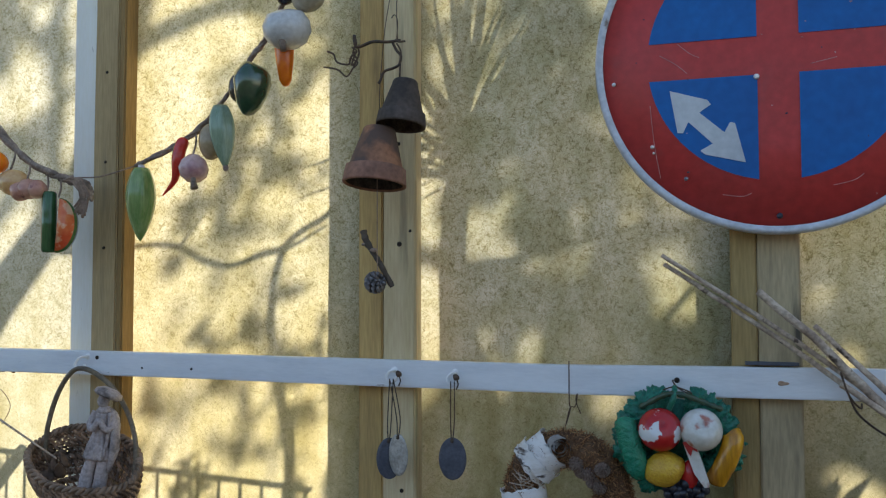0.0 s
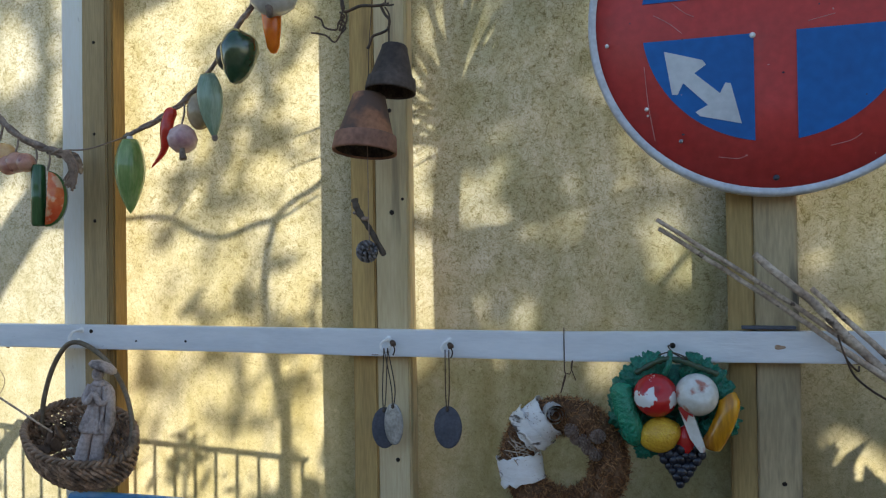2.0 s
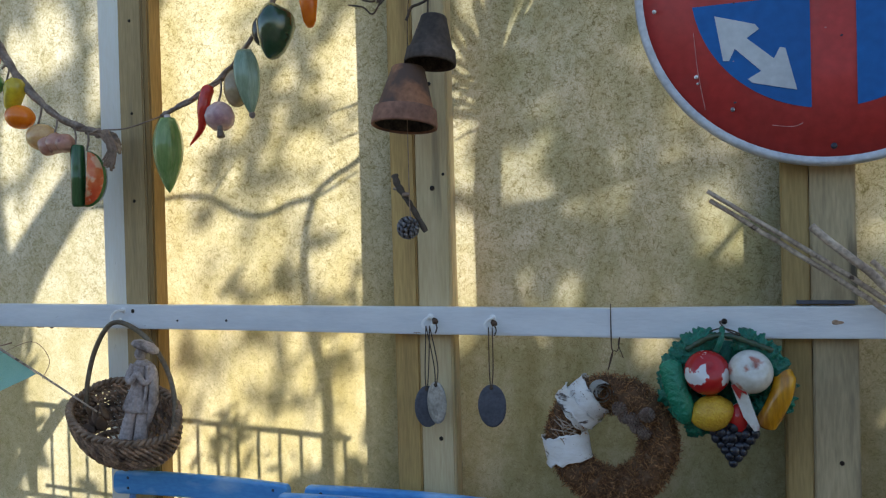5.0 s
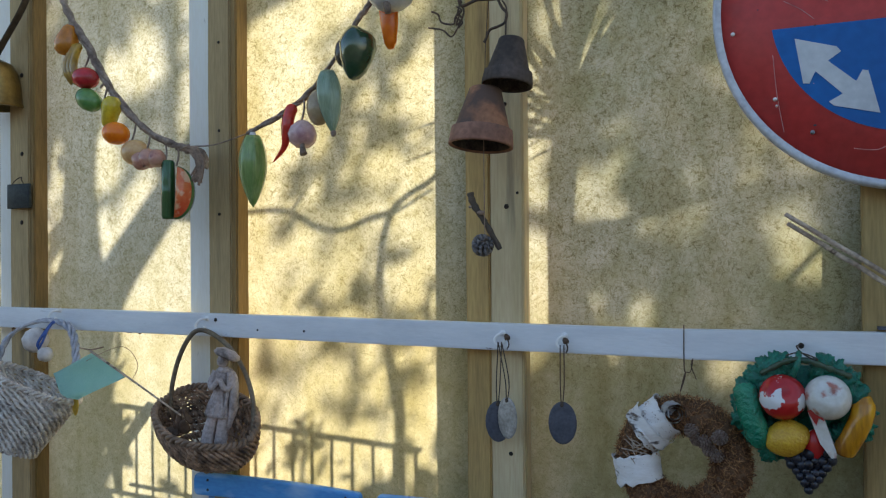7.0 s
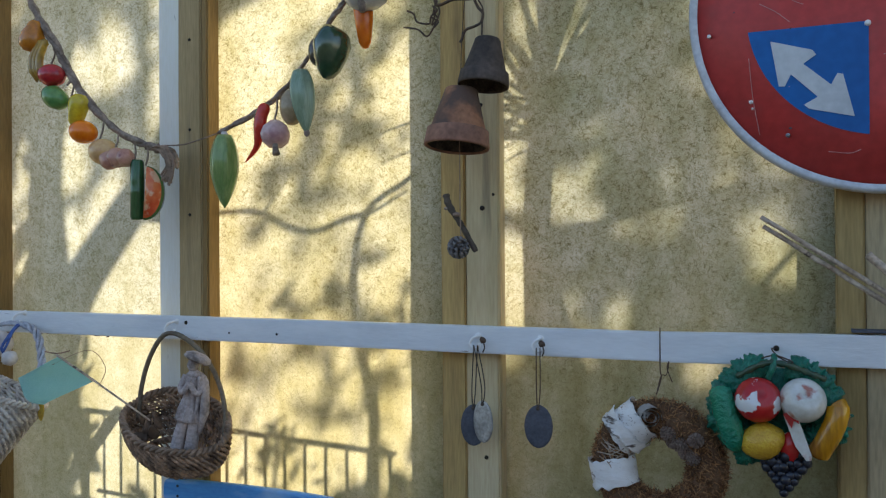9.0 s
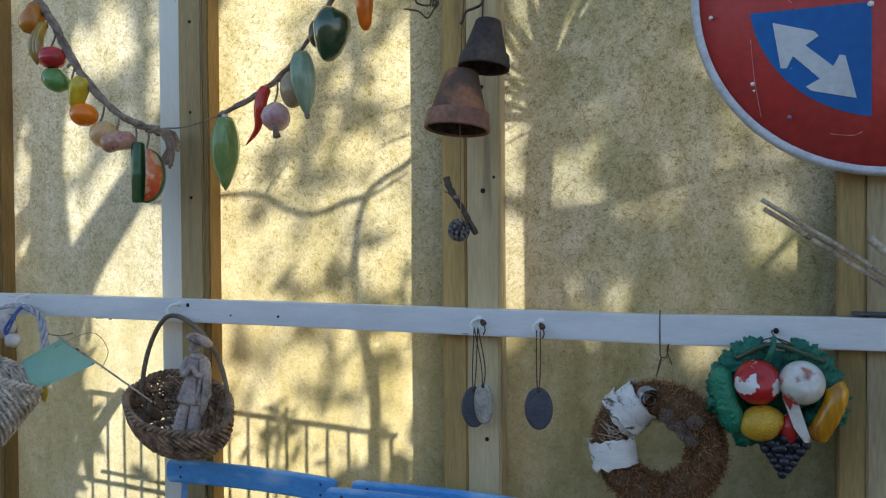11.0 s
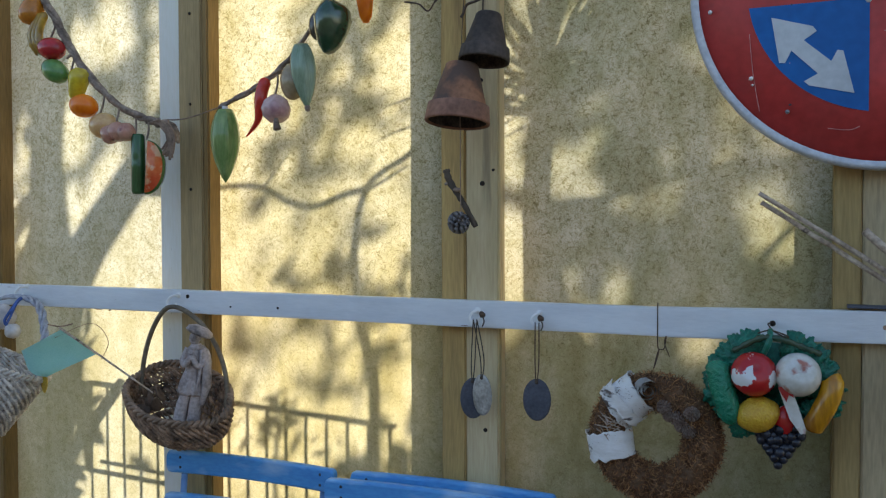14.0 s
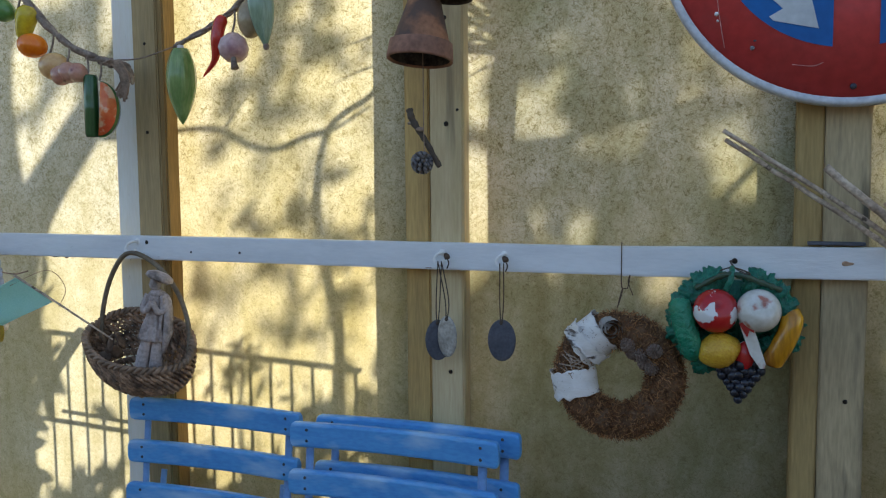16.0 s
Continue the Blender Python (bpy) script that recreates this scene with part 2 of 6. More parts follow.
M = {
    "panel": fibreglass("yellowed_fibreglass", (0.97, 0.92, 0.765), (0.87, 0.79, 0.54), (0.86, 0.84, 0.71)),
    "pale_panel": fibreglass("greyed_fibreglass", (0.93, 0.91, 0.83), (0.85, 0.82, 0.70), (0.90, 0.89, 0.82)),
    # Stained olive sheet; shade is put into its darker base, so sun patches weaken.
    "olive_panel": fibreglass("dimmed_olive_fibreglass", (0.89, 0.86, 0.77), (0.68, 0.64, 0.48), (0.66, 0.68, 0.53)),
    "plank": material("weathered_plank", (0.47, 0.335, 0.16), (0.36, 0.25, 0.115), 0.75, scale=3, fine=45, stretch=(6, 6, 0.5), mix=0.35, bump=0.5, spots=(0.15, 0.125, 0.085), spot_scale=3.2, spot_at=0.57, spot_soft=0.16),
    "bright_plank": material("pale_plank", (0.68, 0.53, 0.30), (0.55, 0.41, 0.21), 0.7, scale=3, fine=45, stretch=(6, 6, 0.5), mix=0.3, bump=0.4, spots=(0.20, 0.15, 0.09), spot_scale=3.6, spot_at=0.60, spot_soft=0.14),
    "golden": material("golden_plank", (0.58, 0.38, 0.135), (0.44, 0.28, 0.10), 0.7, scale=4, fine=45, stretch=(6, 6, 0.6), mix=0.35, bump=0.4, spots=(0.16, 0.10, 0.05), spot_scale=4, spot_at=0.64, spot_soft=0.14),
    "stained_plank": material("stained_plank", (0.54, 0.43, 0.25), (0.38, 0.30, 0.175), 0.75, scale=4, fine=45, stretch=(5, 5, 0.7), mix=0.35, bump=0.4, spots=(0.10, 0.085, 0.06), spot_scale=6, spot_at=0.56, spot_soft=0.16),
    "olive_brown": material("olive_brown_plank", (0.44, 0.315, 0.13), (0.34, 0.235, 0.09), 0.75, scale=4, fine=45, stretch=(6, 6, 0.6), mix=0.35, bump=0.4, spots=(0.12, 0.085, 0.05), spot_scale=4, spot_at=0.62, spot_soft=0.14),
    "brown": material("brown_plank", (0.31, 0.19, 0.068), (0.23, 0.14, 0.048), 0.75, scale=4, fine=45, stretch=(6, 6, 0.6), mix=0.4, bump=0.5, spots=(0.11, 0.075, 0.04), spot_scale=5, spot_at=0.66, spot_soft=0.14),
    "rail": material("chipped_white_paint", (0.82, 0.83, 0.82), (0.70, 0.715, 0.72), 0.5, scale=9, fine=90, stretch=(0.6, 3, 3), mix=0.25, bump=0.25, spots=(0.22, 0.19, 0.15), spot_scale=16, spot_at=0.70, spot_soft=0.03),
    "rust": material("rust_stain", (0.44, 0.30, 0.20), (0.30, 0.17, 0.09), 0.8, scale=120, fine=300, mix=0.5),
    "steel": material("rusty_wire", (0.07, 0.055, 0.045), (0.13, 0.08, 0.05), 0.6, 0.5, scale=60, fine=300),
    "white_hook": material("white_enamel", (0.90, 0.89, 0.85), (0.82, 0.81, 0.77), 0.35, scale=80, mix=0.2, bump=0.1),
    "nail": material("dark_nail", (0.03, 0.025, 0.02), (0.06, 0.04, 0.03), 0.6, 0.6, scale=90),
    "red": material("faded_red_sheet", (0.55, 0.050, 0.043), (0.47, 0.056, 0.048), 0.42, scale=7, fine=60, mix=0.3, bump=0.06, spots=(0.36, 0.075, 0.065), spot_scale=9, spot_at=0.62, spot_soft=0.2),
    "blue": material("blue_sheet", (0.004, 0.125, 0.40), (0.008, 0.105, 0.34), 0.45, scale=8, fine=60, mix=0.25, bump=0.05),
    "white_sheet": material("grey_white_sheet", (0.60, 0.62, 0.62), (0.52, 0.54, 0.55), 0.5, scale=10, fine=80, mix=0.3, bump=0.06),
    "rim": material("galvanised_rim", (0.60, 0.61, 0.62), (0.50, 0.51, 0.52), 0.5, 0.2, scale=25, fine=120, mix=0.4, spots=(0.20, 0.15, 0.11), spot_scale=20, spot_at=0.7),
    "back": material("grey_metal", (0.35, 0.36, 0.37), None, 0.5, 0.6),
    "cane": material("dry_cane", (0.56, 0.45, 0.34), (0.32, 0.235, 0.17), 0.55, scale=26, fine=170, stretch=(1, 1, 1), mix=0.75, bump=0.6, spots=(0.10, 0.07, 0.05), spot_scale=45, spot_at=0.62, spot_soft=0.06),
    "wicker": material("brown_wicker", (0.46, 0.29, 0.18), (0.10, 0.06, 0.038), 0.6, scale=45, fine=240, mix=0.6, bump=0.5, vary=0.35),
    "wicker_rim": material("dark_willow", (0.34, 0.22, 0.14), (0.12, 0.08, 0.05), 0.55, scale=25, fine=200, bump=0.4),
    "handle": material("willow_handle", (0.22, 0.17, 0.11), (0.13, 0.10, 0.065), 0.55, scale=25, fine=160, bump=0.3),
    "pale_wicker": material("whitewashed_wicker", (0.72, 0.65, 0.57), (0.40, 0.34, 0.28), 0.65, scale=30, fine=200, mix=0.6, bump=0.5, vary=0.2),
    "pale_cord": material("bleached_braid", (0.50, 0.50, 0.53), (0.32, 0.32, 0.35), 0.65, scale=60, fine=240, bump=0.5),
    "clay": material("grey_clay", (0.52, 0.43, 0.39), (0.34, 0.28, 0.25), 0.8, scale=26, fine=180, mix=0.6, bump=0.6, spots=(0.13, 0.105, 0.09), spot_scale=28, spot_at=0.56, spot_soft=0.12),
    "birch": material("birch_bark", (0.86, 0.84, 0.80), (0.70, 0.66, 0.60), 0.6, scale=14, fine=120, mix=0.35, bump=0.4, stretch=(1, 1, 3), spots=(0.12, 0.09, 0.07), spot_scale=18, spot_at=0.61, spot_soft=0.05),
    "moss": material("dry_moss", (0.22, 0.12, 0.06), (0.11, 0.065, 0.038), 0.9, scale=22, fine=200, mix=0.7, bump=0.8, relief=0.004),
    "straw": material("brown_fibre", (0.46, 0.24, 0.11), (0.24, 0.125, 0.06), 0.85, scale=30, fine=200, mix=0.5),
    "cone": material("pine_cone", (0.20, 0.13, 0.095), (0.34, 0.26, 0.21), 0.75, scale=90, fine=260, mix=0.5, bump=0.5),
    "grey_cone": material("grey_cone", (0.13, 0.115, 0.11), (0.30, 0.28, 0.27), 0.75, scale=110, fine=260, mix=0.5, bump=0.5),
    "terracotta": material("terracotta", (0.36, 0.165, 0.085), (0.20, 0.095, 0.055), 0.8, scale=14, fine=120, mix=0.5, bump=0.3, spots=(0.12, 0.075, 0.055), spot_scale=10, spot_at=0.45, spot_soft=0.08),
    "dark_pot": material("sooty_terracotta", (0.052, 0.040, 0.032), (0.10, 0.074, 0.058), 0.8, scale=16, fine=120, mix=0.6, bump=0.35, spots=(0.17, 0.15, 0.135), spot_scale=26, spot_at=0.66),
    "slate": material("dark_slate", (0.10, 0.105, 0.125), (0.075, 0.08, 0.095), 0.55, scale=30, fine=200, mix=0.4, bump=0.2),
    "silver": material("tarnished_slice", (0.50, 0.47, 0.42), (0.32, 0.30, 0.26), 0.5, 0.3, scale=45, fine=170, mix=0.7, bump=0.5),
    "cord": material("dark_cord", (0.10, 0.075, 0.055), None, 0.85, scale=80, fine=300),
    "vine": material("dried_vine", (0.34, 0.265, 0.205), (0.15, 0.11, 0.085), 0.8, scale=40, fine=200, bump=0.6),
    "raffia": material("raffia", (0.34, 0.235, 0.165), (0.20, 0.14, 0.10), 0.85, scale=60, fine=260, bump=0.5),
    "chair": material("worn_blue_paint", (0.11, 0.37, 0.74), (0.09, 0.32, 0.68), 0.42, scale=7, fine=80, mix=0.3, bump=0.12, spots=(0.40, 0.61, 0.82), spot_scale=9, spot_at=0.52, spot_soft=0.18, stretch=(0.8, 1, 2.5)),
    "chair_metal": material("pale_blue_metal", (0.19, 0.34, 0.60), (0.15, 0.29, 0.53), 0.45, scale=20, fine=120, mix=0.3, bump=0.1, spots=(0.34, 0.45, 0.60), spot_scale=14, spot_at=0.62, spot_soft=0.1),
    "bolt": material("rusted_bolt", (0.05, 0.06, 0.09), (0.10, 0.09, 0.09), 0.5, 0.6, scale=80),
    "leafgreen": material("glazed_leaf", (0.010, 0.13, 0.080), (0.02, 0.20, 0.125), 0.3, scale=40, fine=130, mix=0.7, bump=1.0, relief=0.006, coat=0.2),
    "grape": material("black_grape", (0.009, 0.010, 0.015), (0.022, 0.025, 0.036), 0.38, scale=60, coat=0.4),
    "bark": material("bark", (0.12, 0.09, 0.065), (0.07, 0.055, 0.04), 0.9, scale=14, fine=70, bump=0.8, relief=0.01),
    "leaf": material("leaf", (0.055, 0.10, 0.025), (0.075, 0.13, 0.035), 0.55, scale=5, fine=60, mix=0.4),
    "gravel": material("earth", (0.085, 0.075, 0.06), (0.06, 0.055, 0.045), 0.95, scale=1.2, fine=55, mix=0.8, bump=0.8, relief=0.01, spots=(0.045, 0.06, 0.025), spot_scale=0.7, spot_at=0.58, spot_soft=0.15),
    "brass": material("old_brass", (0.36, 0.24, 0.08), (0.24, 0.16, 0.06), 0.35, 0.9, scale=20, fine=120, mix=0.4, bump=0.1),
    "fence": material("dark_fence", (0.07, 0.055, 0.04), (0.05, 0.04, 0.03), 0.8, scale=2, fine=30, stretch=(4, 4, 0.5)),
    "strip": material("whitewashed_strip", (0.90, 0.87, 0.76), (0.82, 0.78, 0.67), 0.6, scale=5, fine=70, stretch=(3, 3, 0.5), mix=0.3, bump=0.2, spots=(0.42, 0.38, 0.28), spot_scale=26, spot_at=0.70, spot_soft=0.05),
    "pot_inside": material("dirty_shaded_inside", (0.035, 0.026, 0.020), (0.09, 0.07, 0.055), 0.95, scale=60, fine=260, mix=0.7, bump=0.9, relief=0.003),
    "iron": material("painted_iron", (0.05, 0.055, 0.05), None, 0.6, 0.4),
    "leather": material("dark_strap", (0.08, 0.055, 0.035), None, 0.75, scale=40),
    "shell": material("pale_shell", (0.66, 0.62, 0.58), (0.46, 0.42, 0.39), 0.4, scale=40, fine=160, mix=0.4, bump=0.3),
    "bluecord": material("blue_cord", (0.08, 0.15, 0.42), None, 0.8, scale=90, fine=300),
    "yellow_leaf": material("yellow_leaf", (0.62, 0.38, 0.04), (0.5, 0.33, 0.05), 0.6, scale=50),
    "dry_leaf": material("dried_leaf", (0.20, 0.13, 0.085), (0.12, 0.08, 0.055), 0.8, scale=40, bump=0.4),
}


def glaze(name, color, other=None, **k):
    """Glazed ceramic of a painted fruit or vegetable."""
    opts = dict(rough=0.22, scale=24, fine=110, mix=0.35, bump=0.06, coat=0.25, spec=0.4)
    opts.update(k)
    return material(name, color, other, **opts)


def thin_cloth():
    """Thin faded cloth that lets light through."""
    m = material("teal_cloth_thin", (0.45, 0.74, 0.72), (0.38, 0.66, 0.65), 0.85, scale=9, fine=500, mix=0.4, bump=0.2)
    n, l = m.node_tree.nodes, m.node_tree.links
    b = n["Principled BSDF"]
    tr, mx = n.new("ShaderNodeBsdfTranslucent"), n.new("ShaderNodeMixShader")
    mx.inputs[0].default_value = 0.4
    l.new(b.inputs["Base Color"].links[0].from_socket, tr.inputs[0])
    l.new(b.outputs[0], mx.inputs[1])
    l.new(tr.outputs[0], mx.inputs[2])
    l.new(mx.outputs[0], n["Material Output"].inputs[0])
    return m


M["teal"] = thin_cloth()


def mixed_fibre():
    """Dry curly fibres, each of its own brown."""
    m = material("curly_fibre", (0.4, 0.2, 0.1), None, 0.85, scale=30)
    n, l = m.node_tree.nodes, m.node_tree.links
    g, r = n.new("ShaderNodeNewGeometry"), n.new("ShaderNodeValToRGB")
    r.color_ramp.elements[0].color, r.color_ramp.elements[1].color = (0.10, 0.05, 0.028, 1), (0.62, 0.34, 0.15, 1)
    e = r.color_ramp.elements.new(0.55)
    e.color = (0.30, 0.15, 0.07, 1)
    l.new(g.outputs["Random Per Island"], r.inputs[0])
    l.new(r.outputs[0], n["Principled BSDF"].inputs["Base Color"])
    return m


M["straw"] = mixed_fibre()
M["terracotta_rim"] = material("terracotta_rim", (0.33, 0.16, 0.10), (0.20, 0.10, 0.065), 0.8, scale=16, fine=120, mix=0.5, bump=0.3, spots=(0.13, 0.085, 0.06), spot_scale=20, spot_at=0.62, spot_soft=0.10)


# ---- mesh builders ----
def part(name, bm, mat, parent=None, label="", smooth=True):
    """Links a bmesh as one mesh object under a thing or a part."""
    me = bpy.data.meshes.new(name)
    bm.normal_update()
    bm.to_mesh(me)
    bm.free()
    me.materials.append(mat)
    if smooth:
        me.shade_smooth()
    ob = new(name, me)
    if parent is not None:
        ob.parent = parent
    return tagged(ob, label)


def thing(name, label, category, place=(0, 0, 0), group="", kind=""):
    e = new(name)
    e.empty_display_size = 0.05
    e.location = place
    return tagged(e, label, category, group, kind)


def add_tube(bm, pts, radii, seg=8, flat=1.0, caps=True):
    """A swept tube through the points, with a radius for each."""
    pts = [Vector(p) for p in pts]
    if not hasattr(radii, "__len__"):
        radii = [radii] * len(pts)
    rings = []
    side = None
    for i, p in enumerate(pts):
        d = (pts[min(i + 1, len(pts) - 1)] - pts[max(i - 1, 0)]).normalized()
        if side is None:
            side = d.cross(Vector((0, 0, 1)) if abs(d.z) < 0.9 else Vector((0, 1, 0))).normalized()
        else:
            side = (side - d * side.dot(d)).normalized()
        up = d.cross(side)
        rings.append([bm.verts.new(p + (side * math.cos(a) + up * math.sin(a) * flat) * radii[i]) for a in [2 * math.pi * k / seg for k in range(seg)]])
    for a, b in zip(rings, rings[1:]):
        for k in range(seg):
            bm.faces.new((a[k], a[(k + 1) % seg], b[(k + 1) % seg], b[k]))
    if caps:
        bm.faces.new(rings[0][::-1])
        bm.faces.new(rings[-1])


def curve(pts, n=6):
    """Catmull-Rom points through the given ones."""
    pts = [Vector(p) for p in pts]
    out = []
    for i in range(len(pts) - 1):
        p0, p1, p2, p3 = pts[max(i - 1, 0)], pts[i], pts[i + 1], pts[min(i + 2, len(pts) - 1)]
        for k in range(n):
            t = k / n
            out.append(0.5 * ((2 * p1) + (p2 - p0) * t + (2 * p0 - 5 * p1 + 4 * p2 - p3) * t * t + (3 * p1 - p0 - 3 * p2 + p3) * t ** 3))
    out.append(pts[-1])
    return out


def taper(a, b, n):
    return [a + (b - a) * i / (n - 1) for i in range(n)]


def tube(pts, radii, seg=8, flat=1.0):
    bm = bmesh.new()
    add_tube(bm, pts, radii, seg, flat)
    return bm


def add_lathe(bm, profile, seg=24, m=None, ridges=0, depth=0.0):
    """Turns (radius, height) pairs about the z axis; closes at radius 0."""
    m = m or Matrix()
    rings = []
    for r, h in profile:
        if r < 1e-6:
            rings.append([bm.verts.new(m @ Vector((0, 0, h)))])
        else:
            rings.append([bm.verts.new(m @ Vector((r * (1 + depth * math.cos(ridges * a)) * math.cos(a), r * (1 + depth * math.cos(ridges * a)) * math.sin(a), h))) for a in [2 * math.pi * k / seg for k in range(seg)]])
    for a, b in zip(rings, rings[1:]):
        for k in range(seg):
            j = (k + 1) % seg
            if len(a) == 1 and len(b) == 1:
                continue
            if len(a) == 1:
                bm.faces.new((a[0], b[j], b[k]))
            elif len(b) == 1:
                bm.faces.new((a[k], a[j], b[0]))
            else:
                bm.faces.new((a[k], a[j], b[j], b[k]))


def lathe(profile, seg=24, m=None, ridges=0, depth=0.0):
    bm = bmesh.new()
    add_lathe(bm, profile, seg, m, ridges, depth)
    return bm


def add_blob(bm, c, r, rough=0.0, freq=30.0, m=None, seg=20):
    """A rounded lump with uneven surface."""
    rx, ry, rz = r if hasattr(r, "__len__") else (r, r, r)
    rot = m or Matrix()
    vs = bmesh.ops.create_uvsphere(bm, u_segments=seg, v_segments=max(6, seg * 2 // 3), radius=1)["verts"]
    for v in vs:
        k = 1 + rough * noise.noise(Vector((v.co.x * rx, v.co.y * ry, v.co.z * rz)) * freq + Vector(c) * 7)
        v.co = Vector(c) + rot @ Vector((v.co.x * rx * k, v.co.y * ry * k, v.co.z * rz * k))


def blob(c, r, rough=0.0, freq=30.0, m=None, seg=20):
    bm = bmesh.new()
    add_blob(bm, c, r, rough, freq, m, seg)
    return bm


def add_box(bm, lo, hi, bevel=0.0, m=None):
    c = [(a + b) / 2 for a, b in zip(lo, hi)]
    s = [b - a for a, b in zip(lo, hi)]
    g = bmesh.ops.create_cube(bm, size=1, matrix=(m or Matrix()) @ Matrix.Translation(c) @ Matrix.Diagonal((*s, 1)))
    if bevel:
        es = list({e for v in g["verts"] for e in v.link_edges})
        bmesh.ops.bevel(bm, geom=es, offset=bevel, segments=2, affect="EDGES", profile=0.5)


def box(lo, hi, bevel=0.0, m=None):
    bm = bmesh.new()
    add_box(bm, lo, hi, bevel, m)
    return bm


def plate(outline, y0, y1):
    """A flat plate with the outline in (x, z), from y0 to y1."""
    bm = bmesh.new()
    a = [bm.verts.new((x, y0, z)) for x, z in outline]
    b = [bm.verts.new((x, y1, z)) for x, z in outline]
    bm.faces.new(a)
    bm.faces.new(b[::-1])
    for i in range(len(a)):
        j = (i + 1) % len(a)
        bm.faces.new((a[i], b[i], b[j], a[j]))
    bmesh.ops.recalc_face_normals(bm, faces=bm.faces)
    return bm


def timber(name, lo, hi, mat, label, category, bow=0.0015, bevel=0.003, seed=0):
    """A long sawn board with slightly uneven faces, along its longest side."""
    s = [b - a for a, b in zip(lo, hi)]
    ax = s.index(max(s))
    bm = bmesh.new()
    add_box(bm, lo, hi)
    cuts = max(6, int(s[ax] / 0.12))
    es = [e for e in bm.edges if abs((e.verts[0].co - e.verts[1].co)[ax]) > s[ax] * 0.5]
    bmesh.ops.subdivide_edges(bm, edges=es, cuts=cuts, use_grid_fill=True)
    es = [e for e in bm.edges if abs((e.verts[0].co - e.verts[1].co).normalized()[ax]) > 0.9]
    bmesh.ops.bevel(bm, geom=es, offset=bevel, segments=2, affect="EDGES")
    for v in bm.verts:
        q = Vector((v.co.x * 2.0, v.co.y * 2.0, v.co.z * 2.0)) + Vector((seed * 3.1, 0, seed))
        for k in range(3):
            if k != ax and not (k == 1 and v.co.y > hi[1] - 0.006):
                v.co[k] += bow * noise.noise(q * 2 + Vector((k * 9.0, 0, 0)))
    ob = part(name, bm, mat, smooth=False)
    return tagged(ob, label, category, kind="structure")


# ---- the wall ----
POSTS = [(-2.03, -1.955), (-1.393, -1.325), (-0.767, -0.650), (-0.078, 0.033), (0.63, 0.70)]
TOP = 2.55
tagged(part("ground", box((-40, -40, -0.3), (40, 40, 0)), M["gravel"], smooth=False), "dark earth yard with patches of moss", "ground", kind="structure")

edges = [-3.6] + [(a + b) / 2 for a, b in POSTS] + [3.2]
for i in range(len(edges) - 1):
    bm = bmesh.new()
    x0, x1 = edges[i] + 0.001, edges[i + 1] - 0.001
    nx, nz = 14, 40
    grid = [[bm.verts.new((x0 + (x1 - x0) * u / nx, 0.0008 * noise.noise(Vector((u * 0.5 + i * 7, 0, w * 0.4))) + 0.0008, 0.02 + (TOP - 0.02) * w / nz)) for u in range(nx + 1)] for w in range(nz + 1)]
    for w in range(nz):
        for u in range(nx):
            bm.faces.new((grid[w][u], grid[w][u + 1], grid[w + 1][u + 1], grid[w + 1][u]))
    tagged(part(f"wall_panel_{i + 1}", bm, M[{1: "pale_panel", 3: "olive_panel"}.get(i, "panel")]), "translucent yellowed fibreglass sheet, stained, with tree shade", "wall panel", kind="structure")

for i, (a, b) in enumerate(POSTS):
    two = i in (2, 3)
    split = a + (0.05 if i == 2 else 0.042)
    x0 = split + 0.001 if two else a
    plank = {2: "bright_plank", 3: "stained_plank"}.get(i, "plank")
    face = b if two else b - 0.006
    timber(f"post_core_{i + 1}", (x0 + 0.001, -0.0345, 0), (face - 0.001, -0.0015, TOP), M[plank], "stained timber behind a pale plank", "post", seed=i + 40)
    timber(f"post_{i + 1}", (x0, -0.045, 0), (face, -0.035, TOP), M[plank], "weathered pale timber post with nail holes", "post", seed=i)
    if not two:
        timber(f"batten_{i}", (face + 0.0005, -0.0435, 0), (b + 0.011, -0.0015, TOP), M["brown"], "brown stained timber batten beside a post", "batten", seed=i + 9)
    else:
        timber(f"batten_{i}", (a, -0.0435, 0), (split, -0.0015, TOP), M["golden" if i == 2 else "olive_brown"], "brown stained timber batten beside a post", "batten", seed=i + 9)
    timber(f"outer_post_{i + 1}", (a, 0.004, 0), (b, 0.074 if i == 3 else 0.105, TOP), M["brown"], "brown timber post behind the translucent sheet", "post", seed=i + 20)
for i in (0, 1):
    a = POSTS[i][0]
    timber(f"cover_strip_{i + 1}", (a - 0.086, -0.006, 0), (a - 0.001, -0.0012, TOP), M["strip"], "white painted cover strip beside a post", "cover strip", bow=0.0, bevel=0.001, seed=i + 31)
timber("top_beam", (-3.6, -0.06, TOP), (3.2, 0.105, TOP + 0.12), M["plank"], "weathered timber beam along the wall's top", "beam")
timber("rail_left", (-3.6, -0.072, 1.190), (-0.3535, -0.0455, 1.2415), M["rail"], "white painted rail with chipped lower edge", "rail", bow=0.0012, bevel=0.002)
timber("rail_right", (-0.3522, -0.0725, 1.1895), (3.2, -0.0455, 1.242), M["rail"], "white painted rail with a rust mark", "rail", bow=0.0012, bevel=0.002, seed=4)

for rail, sag in (("rail_left", lambda x: (x + 1.6) / 1.2), ("rail_right", lambda x: (0.15 - x) / 0.5)):
    for v in bpy.data.objects[rail].data.vertices:
        k = min(1.0, max(0.0, sag(v.co.x)))
        v.co.z -= 0.0055 * k + (0.0015 if v.co.z > 1.22 else 0)


